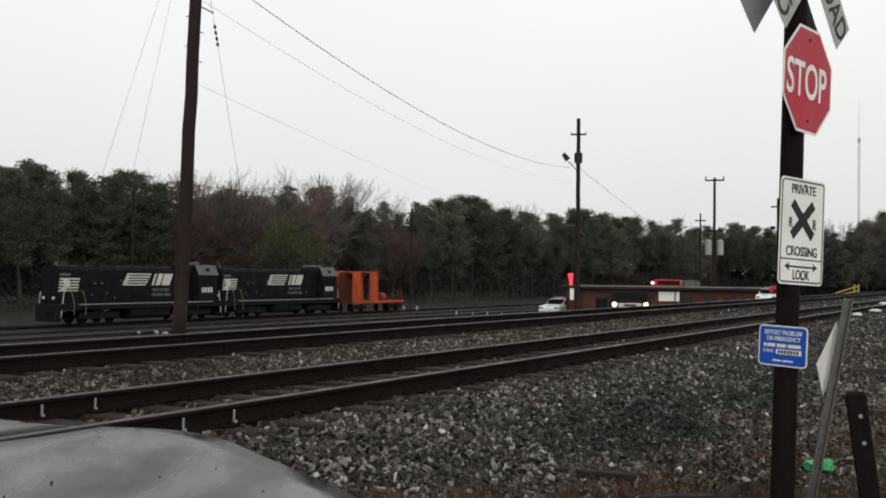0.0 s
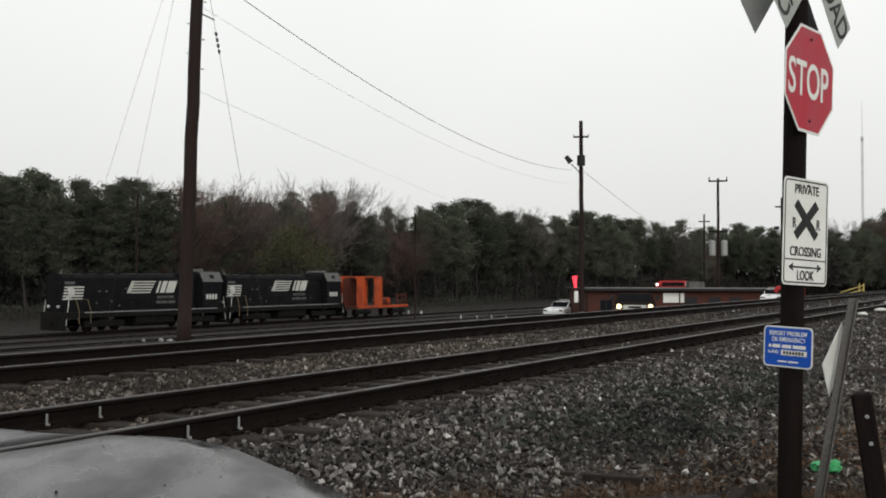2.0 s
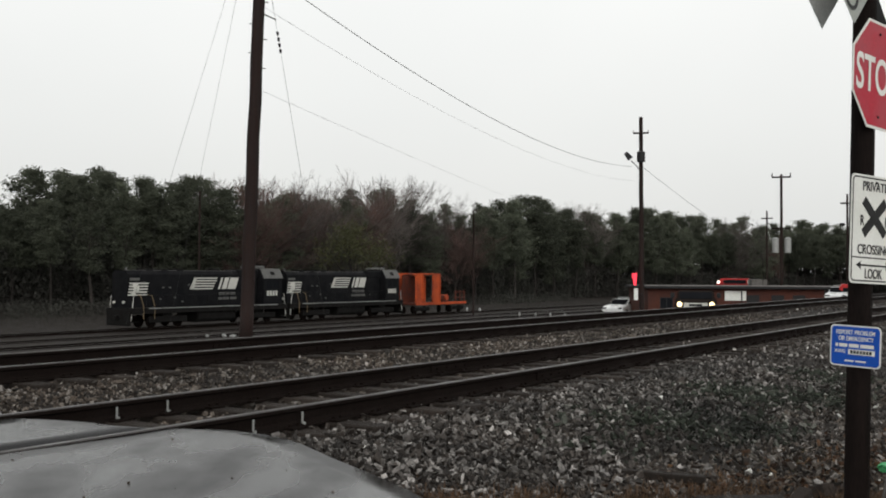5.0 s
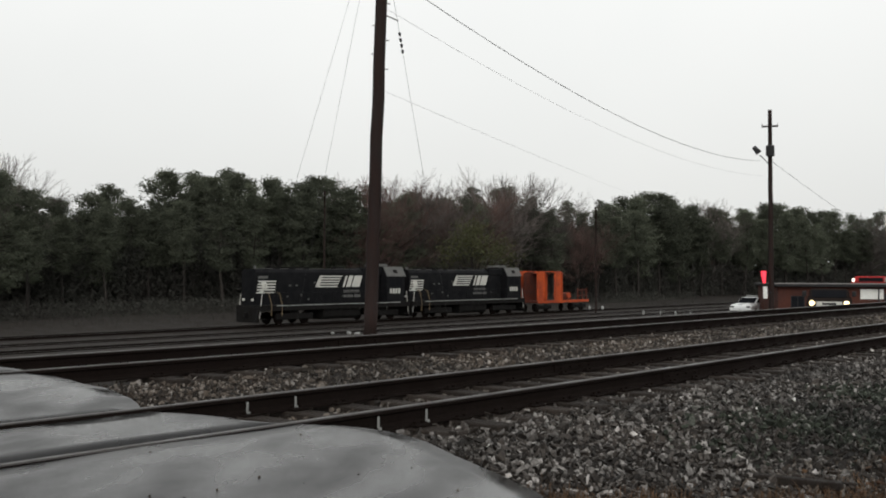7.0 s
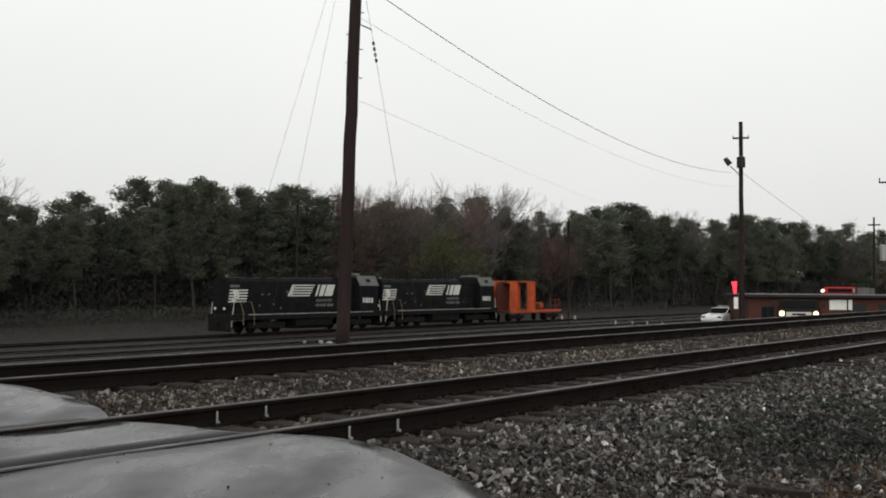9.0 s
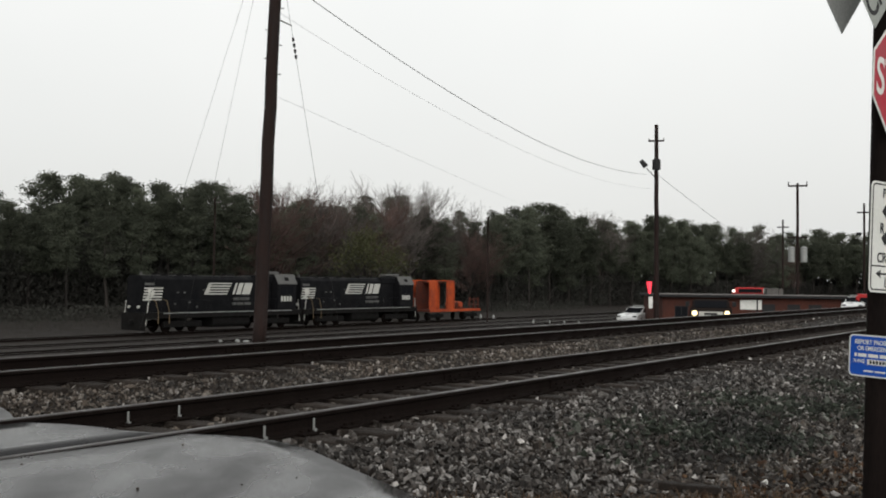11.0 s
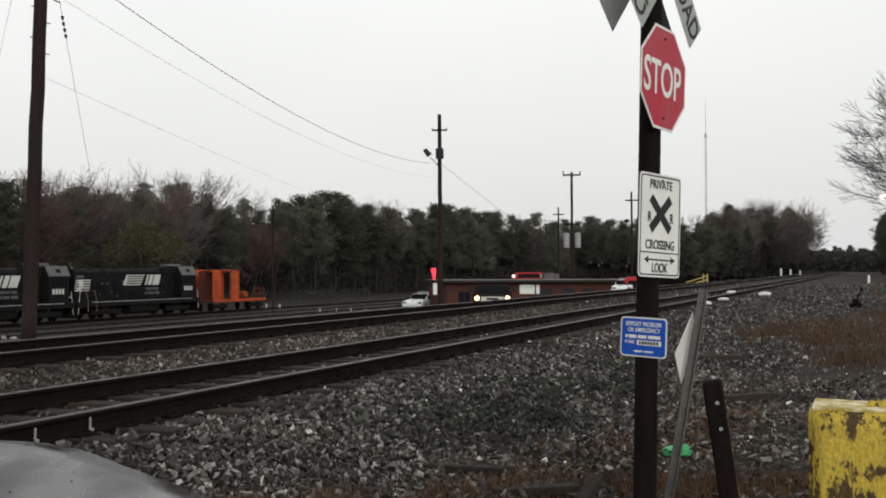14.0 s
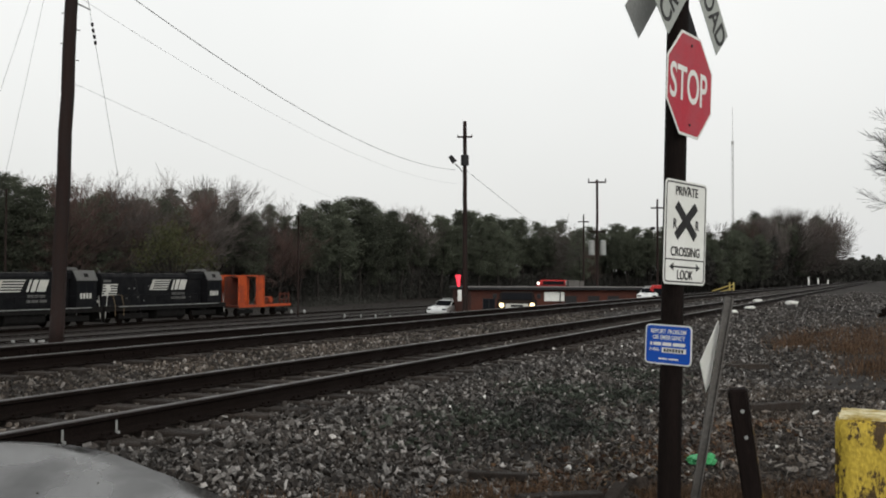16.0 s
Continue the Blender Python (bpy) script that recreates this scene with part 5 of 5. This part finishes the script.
def brush():
    """Dense undergrowth that fills the foot of the wood."""
    rng = np.random.default_rng(8)
    n = 190000
    az = rng.uniform(-46, 26, n)
    r = np.interp(az, WOOD_AZ, WOOD_R) + rng.uniform(1, 20, n)
    wave = np.array([noise.noise((k * 0.8, 3, 0)) + 0.6 * noise.noise((k * 2.6, 9, 0)) for k in np.linspace(-46, 26, 400)])
    z = rng.uniform(0, 1, n) * (8.5 + 5 * np.interp(az, np.linspace(-46, 26, 400), wave)) * np.interp(az, SKY_AZ, SKY_EL) / 5.0
    a = np.radians(az)
    x, y = r * np.sin(a), r * np.cos(a)
    l = -x * math.cos(PHI) + y * math.sin(PHI)
    g = np.interp(l, PROFILE_L, PROFILE_Z)
    me = quads("undergrowth", np.stack([x, y, g + z], 1), 0.27, 9, M_BRUSH, 1.2, 0.3)
    tagged(new("undergrowth", me), "dense dark undergrowth at the foot of the wood", "undergrowth", kind="stuff")
    n = 24000
    az = rng.uniform(-46, 4, n)
    q = np.interp(az, WOOD_AZ, WOOD_R) + rng.uniform(-15, 3, n)
    a = np.radians(az)
    x, y = q * np.sin(a), q * np.cos(a)
    g = np.interp(-x * math.cos(PHI) + y * math.sin(PHI), PROFILE_L, PROFILE_Z)
    me = quads("undergrowth", np.stack([x, y, g + rng.uniform(0, 1, n) ** 2 * 1.3], 1), 0.2, 89, M_BRUSH, 1.0, 0.3)
    tagged(new("undergrowth", me), "low brown scrub before the wood", "undergrowth", kind="stuff")
    n = 90000
    az = rng.uniform(-46, 27, n)
    q = np.interp(az, WOOD_AZ, WOOD_R) + rng.uniform(18, 42, n)
    a = np.radians(az)
    x, y = q * np.sin(a), q * np.cos(a)
    g = np.interp(-x * math.cos(PHI) + y * math.sin(PHI), PROFILE_L, PROFILE_Z)
    me = quads("undergrowth", np.stack([x, y, np.minimum(g, 0) + rng.uniform(0, 1, n) * (q * np.tan(np.radians(np.interp(az, SKY_AZ, SKY_EL) * 0.68)) + EYE_Z - np.minimum(g, 0))], 1), 0.8, 49, M_BRUSH, 3.0, 0.3)
    tagged(new("undergrowth", me), "dark depth of the wood behind the first trees", "undergrowth", kind="stuff")
    n = 50000
    s = rng.uniform(110, 460, n)
    l = rng.uniform(-45, -9, n)
    z = rng.uniform(0, 1, n) ** 1.3 * (3 + s / 60)
    x, y = s * math.sin(PHI) - l * math.cos(PHI), s * math.cos(PHI) + l * math.sin(PHI)
    me = quads("undergrowth", np.stack([x, y, z], 1), 0.45, 29, M_BRUSH, 1.2, 0.4)
    tagged(new("undergrowth", me), "dense scrub on the far side of the line", "undergrowth", kind="stuff")
    n = 26000
    a = np.radians(rng.uniform(25.5, 40, n))
    q = rng.uniform(555, 640, n)
    me = quads("undergrowth", np.stack([q * np.sin(a), q * np.cos(a), rng.uniform(0, 1, n) * 11], 1), 1.0, 39, M_BRUSH, 1.2, 0.5)
    tagged(new("undergrowth", me), "distant wood where the line bends away", "undergrowth", kind="stuff")
    n = 60000
    az = rng.uniform(19.5, 27.4, n)
    q = np.interp(az, (21.2, 27.3), (235, 290)) + rng.uniform(2, 34, n)
    a = np.radians(az)
    x, y = q * np.sin(a), q * np.cos(a)
    top_z = q * np.tan(np.radians(np.interp(az, SKY_AZ, SKY_EL) * (0.5 + 0.16 * np.sin(az * 7.0)))) + EYE_Z
    me = quads("undergrowth", np.stack([x, y, rng.uniform(0, 1, n) * top_z], 1), 0.55, 19, M_BRUSH, 2.0, 0.4)
    tagged(new("undergrowth", me), "dense scrub beside the distant line", "undergrowth", kind="stuff")


brush()


# ---------------------------------------------------------------- ballast
def ground_rough(s, l):
    return 0.07 * noise.noise((s * 0.5, l * 0.5, 0)) + 0.025 * noise.noise((s * 2.2, l * 2.2, 3))


CUBE = np.array([(x, y, z) for x in (-1, 1) for y in (-1, 1) for z in (-1, 1)], float)
CUBE_F = np.array([(0, 1, 3, 2), (4, 6, 7, 5), (0, 4, 5, 1), (2, 3, 7, 6), (0, 2, 6, 4), (1, 5, 7, 3)])


def stones(name, n, s_range, l_range, size, mat, seed, label, keep=None, lift=0.25, flat=(1.2, 0.9, 0.5)):
    rng = np.random.default_rng(seed)
    s = rng.uniform(*s_range, n)
    l = rng.uniform(*l_range, n)
    ok = np.array([a > road_edge(b) + 0.04 for a, b in zip(s, l)])
    if keep is not None:
        ok &= keep(s, l, rng)
    for rl in RAIL_L:
        ok &= np.abs(l - rl) > 0.10
    s, l = s[ok], l[ok]
    n = len(s)
    z = np.interp(l, PROFILE_L, PROFILE_Z)
    near = (s < 30) & (l > -6) & (l < 16) & ~((l > 4.6) & (l < 12.4))
    z = z + np.array([ground_rough(a, b) if k else 0.0 for a, b, k in zip(s, l, near)])
    sz = size * np.exp(rng.normal(0, 0.38, n)).clip(0.4, 2.0)
    shape = CUBE[None] * rng.uniform(0.35, 1.0, (n, 8, 3)) * rng.uniform(0.45, 1.15, (n, 1, 3)) * flat
    q = rng.normal(size=(n, 4))
    q /= np.linalg.norm(q, axis=1)[:, None]
    w, x, y, u = q.T
    R = np.stack([1 - 2 * (y * y + u * u), 2 * (x * y - u * w), 2 * (x * u + y * w), 2 * (x * y + u * w), 1 - 2 * (x * x + u * u), 2 * (y * u - x * w), 2 * (x * u - y * w), 2 * (y * u + x * w), 1 - 2 * (x * x + y * y)], 1).reshape(n, 3, 3)
    v = np.einsum("nij,nkj->nki", R, shape) * sz[:, None, None] * 0.5
    px, py = s * math.sin(PHI) - l * math.cos(PHI), s * math.cos(PHI) + l * math.sin(PHI)
    v += np.stack([px, py, z + sz * lift + rng.uniform(-0.3, 0.6, n) * sz], 1)[:, None, :]
    f = (CUBE_F[None] + 8 * np.arange(n)[:, None, None]).reshape(-1, 4)
    me = bpy.data.meshes.new(name)
    me.from_pydata(v.reshape(-1, 3).tolist(), [], f.tolist())
    me.materials.append(mat)
    return tagged(new(name, me), label, "ballast", kind="stuff")


slope = lambda s, l, rng: rng.uniform(0, 1, len(s)) < np.interp(l + 0.5 * np.sin(s * 1.3), (1.8, 2.7, 3.5, 4.3), (0.03, 0.25, 0.75, 1.0))
stones("ballast", 60000, (4.5, 16), (1.8, 5.7), 0.039, M_STONE, 51, "coarse wet grey ballast stones on the bank", slope, 0.25, (1.35, 0.95, 0.42))
moss = lambda s, l, rng: rng.uniform(0, 1, len(s)) < 1.5 * np.exp(-((l - 3.65 + 0.06 * (s - 9.5) - 0.25 * np.sin(s * 1.7)) / 0.55) ** 2) * (0.55 + 0.45 * np.sin(s * 2.3 + l)) * np.interp(s, (7.6, 9.0, 13.5, 17), (0, 1, 1, 0))
stones("ballast", 22000, (7.6, 17), (2.6, 4.6), 0.042, M_STONE_MOSS, 59, "dark green mossy ballast stones on the bank", moss, 0.5)
stones("ballast", 24000, (16, 48), (1.0, 5.8), 0.047, M_STONE, 52, "coarse wet grey ballast stones along the line")
stones("ballast", 11000, (4.8, 26), (5.9, 7.2), 0.037, M_STONE_DARK, 53, "grey ballast between the rails")
stones("ballast", 30000, (4.8, 32), (7.4, 9.55), 0.036, M_STONE_DARK, 54, "grey ballast between the two tracks")
stones("ballast", 9000, (5.5, 40), (9.75, 13.6), 0.042, M_STONE_DARK, 55, "grey ballast of the second track")
stones("ballast", 9000, (32, 90), (2, 11), 0.065, M_STONE, 56, "grey ballast farther along the line")
stones("chippings", 40000, (4.5, 16), (-3.5, 3.2), 0.034, M_STONE_DARK, 57, "dark wet stone chippings and earth", None, 0.2, (1.7, 0.9, 0.35))
litter_strip = lambda s, l, rng: rng.uniform(0, 1, len(s)) < np.exp(-((l - 2.45 + 0.22 * (s - 7.0)) / 0.45) ** 2)
stones("leaf_litter", 9000, (5.4, 12), (0.6, 3.6), 0.032, M_LITTER, 73, "brown leaf litter and bark along the foot of the bank", litter_strip, 0.3, (1.6, 0.9, 0.2))
stones("chippings", 12000, (14, 45), (-8, 2.5), 0.044, M_STONE_DARK, 58, "dark wet stone chippings and earth")
stones("ballast", 12000, (45, 120), (-7, 4), 0.075, M_STONE, 60, "grey stones beside the distant line")
stones("yard_cinders", 30000, (-12, 70), (13.6, 40), 0.055, M_STONE_DARK, 66, "dark cinders and stones of the rail yard")
stones("pale_stones", 220, (4.8, 20), (-2.5, 5.0), 0.036, M_LIMESTONE, 59, "scattered pale stones among the ballast")


def road_grit():
    rng = random.Random(71)
    bm = bmesh.new()
    for i in range(70):
        l, s = rng.uniform(1.5, 5.6), rng.uniform(-2, 5.0)
        if s > road_edge(l) - 0.08:
            continue
        q = rng.uniform(0.003, 0.008)
        p = tp(s, l, road_z(l) + q * 0.5)
        box(p.x - q, p.x + q, p.y - q, p.y + q, p.z - q, p.z + q, q * 0.5, bm)
    tagged(link(bm, "road_grit", M_STONE_DARK), "loose dark stones scattered on the wet road", "grit", kind="stuff")


road_grit()

# ---------------------------------------------------------------- dry grass
def grass(name, spots, n, height, mat, seed, label):
    rng = np.random.default_rng(seed)
    verts, faces = [], []
    for s0, l0, rs, rl in spots:
        for _ in range(n):
            s, l = s0 + rng.normal(0, rs), l0 + rng.normal(0, rl)
            if s < road_edge(l) + 0.1:
                continue
            p = tp(s, l, ground_z(s, l) + (ground_rough(s, l) if s < 30 and -6 < l < 16 else 0) - 0.02)
            a, h = rng.uniform(0, 6.283), height * rng.uniform(0.4, 1.2)
            lean = Vector((math.cos(a), math.sin(a), 0)) * h * rng.uniform(0.2, 0.9)
            w = Vector((-math.sin(a), math.cos(a), 0)) * height * 0.028
            k = len(verts)
            verts += [p - w, p + w, p + lean * 0.35 + Vector((0, 0, h * 0.65)) + w * 0.7, p + lean * 0.35 + Vector((0, 0, h * 0.65)) - w * 0.7, p + lean + Vector((0, 0, h * 0.9))]
            faces += [(k, k + 1, k + 2, k + 3), (k + 3, k + 2, k + 4)]
    me = bpy.data.meshes.new(name)
    me.from_pydata(verts, [], faces)
    me.materials.append(mat)
    tagged(new(name, me), label, "grass", kind="stuff")


grass("dry_grass", [(7.9, 1.2, 0.25, 0.15), (8.1, 0.85, 0.25, 0.2), (7.7, 1.55, 0.15, 0.12), (5.5, 3.6, 0.16, 0.14), (5.35, 3.2, 0.12, 0.16), (5.95, 3.25, 0.3, 0.12), (7.2, 2.35, 0.3, 0.2), (8.4, 0.3, 0.25, 0.3), (6.6, 2.75, 0.3, 0.1)], 900, 0.13, M_GRASS_DRY, 61, "tufts of flattened dry brown grass")
grass("dry_grass", [(26, 0.2, 2.2, 0.5), (30, -1.0, 3, 0.8), (24, -1.3, 2, 0.6), (20, -1.6, 2, 0.6), (34, -2.5, 4, 0.9), (28, -3, 4, 1.0), (22, -3.5, 3, 1.0), (17, -2.6, 1.6, 0.5), (38, -0.8, 3, 0.5), (29, 2.0, 2.0, 0.5), (32, 1.0, 2.5, 0.6), (25, 1.0, 1.2, 0.3), (26, 2.2, 1.2, 0.25), (20, 0.2, 1.0, 0.4)], 800, 0.24, M_GRASS_DRY, 62, "tall dry brown grass and weeds beside the line")
grass("dry_grass", [(60, -4, 12, 1.4), (85, -5, 14, 1.5), (50, -7, 12, 2)], 900, 0.8, M_GRASS_DRY, 63, "distant dry brown scrub beside the line")
grass("dry_grass", [(10, 78, 22, 3), (50, 80, 25, 4), (95, 84, 25, 5), (130, 70, 30, 6), (-20, 76, 15, 3)], 2200, 0.5, M_BRUSH, 67, "dry brown grass along the foot of the wood")
grass("weeds", [(12.6, 0.1, 0.15, 0.12), (9.2, 2.2, 0.3, 0.2), (8.0, 1.9, 0.4, 0.2)], 60, 0.07, M_WEED, 64, "small green weeds among the stones")
grass("dry_grass", [(20, 18, 18, 0.9), (45, 18.5, 20, 1.0), (0, 18.5, 10, 1.2), (10, 15.6, 14, 0.5)], 5000, 0.14, M_GRASS_DRY, 65, "brown grass on the bank below the second track")


# ---------------------------------------------------------------- small things by the track
def lump(name, az, r, w, d, h, mat, seed, label, category, z=None):
    p = polar(az, r)
    s, l = to_sl(p)
    bm = bmesh.new()
    bmesh.ops.create_icosphere(bm, subdivisions=3, radius=0.5)
    for v in bm.verts:
        k = 1 + 0.28 * noise.noise(v.co * 2.5 + Vector((seed, 0, 0))) + 0.12 * noise.noise(v.co * 7)
        v.co = Vector((v.co.x * w * k, v.co.y * d * k, max(v.co.z, -0.3) * h * k))
    ob = link(bm, name, mat, m=Matrix.Translation((p.x, p.y, (ground_z(s, l) if z is None else z) + 0.26 * h + (0.16 if category == "stone" else 0))) @ pose(0, 0, 0, 0, 0, -az), smooth=True)
    return tagged(ob, label, category)


for i, (az, r, w, h) in enumerate(((23.6, 53, 0.5, 0.2), (25.25, 51, 0.58, 0.23), (23.15, 42, 0.4, 0.14), (22.3, 37, 0.32, 0.12))):
    lump("limestone_block", az, r, w, 0.5, h, M_LIMESTONE, i, "white limestone block lying beside the rail", "stone")


def plastic_bag():
    bm = bmesh.new()
    bmesh.ops.create_icosphere(bm, subdivisions=4, radius=0.5)
    for v in bm.verts:
        k = 1 + 0.4 * noise.noise(v.co * 3) + 0.25 * noise.noise(v.co * 8)
        v.co = Vector((v.co.x * 0.26 * k, v.co.y * 0.13 * k, max(v.co.z, -0.35) * 0.11 * k))
    p = tp(9.2, 1.555)
    tagged(link(bm, "plastic_bag", M_GREEN_PLASTIC, m=Matrix.Translation((p.x, p.y, ground_z(9.2, 1.49) + ground_rough(9.2, 1.49) + 0.06))), "crumpled bright green plastic bag on stones", "litter")


plastic_bag()


def board(s, l, length, width, thick, turn, tilt, label, mat=None):
    bm = box(-length / 2, length / 2, -width / 2, width / 2, 0, thick, 0.008)
    bmesh.ops.subdivide_edges(bm, edges=[e for e in bm.edges if e.calc_length() > length * 0.5], cuts=6)
    for v in bm.verts:
        v.co.z += 0.03 * noise.noise((v.co.x * 2, s, 0))
        v.co.y += 0.03 * noise.noise((v.co.x * 2.5, s, 5))
    z = ground_z(s, l) + ground_rough(s, l)
    ob = link(bm, "broken_timber", mat or M_TIE, m=TRACK @ pose(s, l, z + 0.015, 0, tilt, turn))
    return tagged(ob, label, "timber", group="broken timbers")


board(7.42, 2.92, 0.7, 0.10, 0.06, -84, 0, "dark rotten log among stones")
board(7.66, 2.78, 0.45, 0.045, 0.035, -74, 3, "grey weathered stick lying on stones")
board(7.08, 2.2, 0.62, 0.14, 0.06, -57, 0, "dark broken piece of timber among stones")
board(7.2, 1.86, 0.42, 0.10, 0.07, -10, -24, "splintered brown plank leaning by the post")
board(12.9, 1.35, 0.62, 0.16, 0.09, -58, 0, "dark piece of old sleeper on chippings")
board(18.9, 2.4, 0.75, 0.16, 0.10, -58, 0, "dark piece of old sleeper on chippings")
board(7.75, 1.8, 0.22, 0.09, 0.1, 40, 14, "rotten brown timber stump by the post")
board(26, 2.6, 0.8, 0.2, 0.1, -40, 0, "dark piece of old sleeper on chippings")


def rail_anchor(s, l):
    bm = box(-0.010, 0.010, -0.012, 0.0, 0.02, 0.11, 0.003)
    box(-0.014, 0.014, -0.035, 0.0, 0.0, 0.025, 0.004, bm)
    ob = link(bm, "rail_anchor", M_SIGN_BACK, m=TRACK @ pose(s, l - 0.028, RAIL_Z - 0.16))
    return tagged(ob, "pale steel rail anchor clipped to the rail", "rail anchor", group="rail anchors")


for s, l in ((6.05, RAIL_L[0]), (6.64, RAIL_L[0]), (5.945, RAIL_L[1]), (6.515, RAIL_L[1])):
    rail_anchor(s, l)


def marker_post(az, r, h, label):
    p = polar(az, r)
    s, l = to_sl(p)
    top = thing("marker_post", label, "marker post", Matrix.Translation((p.x, p.y, ground_z(s, l))), group="white marker posts")
    part("post", box(-0.13, 0.13, -0.05, 0.05, -0.2, h, 0.02), M_SIGN_WHITE, top)
    part("cap", box(-0.18, 0.18, -0.07, 0.07, h, h + 0.06, 0.01), M_SIGN_BACK, top)


marker_post(26.15, 175, 1.35, "white marker post beside the distant line")
marker_post(26.62, 190, 1.15, "white marker post beside the distant line")
marker_post(27.1, 205, 0.9, "white marker post beside the distant line")
marker_post(30.42, 118, 0.95, "white marker post beside the line")


def switch_stand():
    p = polar(29.75, 47)
    s, l = to_sl(p)
    top = thing("switch_stand", "dark iron switch stand with raised lever", "switch stand", Matrix.Translation((p.x, p.y, ground_z(s, l) + 0.02)) @ pose(0, 0, 0, 0, 0, -30) @ Matrix.Diagonal((0.75, 0.75, 0.75, 1)))
    part("base", box(-0.32, 0.32, -0.2, 0.2, -0.05, 0.22, 0.04), M_RAIL, top)
    part("gear_box", box(-0.17, 0.17, -0.14, 0.14, 0.22, 0.45, 0.04), M_RAIL, top)
    part("lever", tube((0.05, 0, 0.4), (0.30, 0, 1.0), 0.035, n=8), M_RAIL, top)
    part("lever_weight", tube((0.26, 0, 0.92), (0.34, 0, 1.08), 0.07, n=8), M_RAIL, top)


switch_stand()


def yard_lamp():
    r = 92.0
    p = polar(31.4, r)
    z0 = ground_z(*to_sl(p))
    top = thing("street_lamp", "thin dark lamp pole with lit white head", "street lamp", Matrix.Translation((p.x, p.y, z0)) @ pose(0, 0, 0, 0, 0, -31.4))
    h = elz(3.7, r) - z0
    part("pole", tube((0, 0, -0.2), (0, 0, h + 0.1), 0.09, 0.06, 8), M_POLE, top)
    part("arm", tube((0, 0, h), (-0.45, 0, h + 0.08), 0.035, n=6), M_GALV, top)
    part("lamp_head", box(-0.72, -0.22, -0.2, 0.2, h - 0.22, h + 0.16, 0.05), M_LAMP_WHITE, top, "lit white lamp head")
    q = polar(31.4, 18.0)
    stub = thing("short_timber_post", "short brown timber post beside the line", "post", Matrix.Translation((q.x, q.y, ground_z(*to_sl(q)))) @ pose(0, 0, 0, 0, 1, -31.4))
    part("post", box(-0.06, 0.06, -0.06, 0.06, -0.2, 0.9, 0.012), M_TIE, stub)


yard_lamp()


def handrail():
    p = polar(21.8, 112)
    s, l = to_sl(p)
    z0 = ground_z(s, l)
    top = thing("stair_handrail", "yellow steel stair handrail beyond the tracks", "handrail", Matrix.Translation((p.x, p.y, z0)) @ pose(0, 0, 0, 0, 0, -22))
    zt = elz(-0.24, 112) - z0
    for x in (0.7, 1.1):
        part("post", tube((x, 0, 0), (x, 0, zt), 0.075, n=8), M_YELLOW_FAR, top)
    part("sloping_rail", tube((-1.1, 0, zt - 0.95), (1.1, 0, zt - 0.2), 0.06, n=8), M_YELLOW_FAR, top)
    part("sloping_rail", tube((-1.1, 0, zt - 1.3), (1.1, 0, zt - 0.6), 0.06, n=8), M_YELLOW_FAR, top)


handrail()
# pale litter along the bank beyond the second track
for i, (az, r, w, h) in enumerate(((-15.9, 22.5, 0.07, 0.07), (-15.0, 23, 0.1, 0.09), (-14.55, 22.8, 0.14, 0.06), (1.2, 48, 0.09, 0.22), (2.1, 50, 0.07, 0.2), (2.9, 52, 0.09, 0.22), (3.7, 52, 0.07, 0.18), (-1.7, 60, 0.12, 0.28), (-1.0, 60, 0.14, 0.28))):
    lump("pale_rag", az, r, w, 0.1, h, M_SIGN_BACK, 20 + i, "pale scrap lying on the bank beyond the tracks", "litter", z=elz(-3.45, r) if az < -10 else elz(-2.2 if az > 0 else -1.95, r) - h * 0.3)
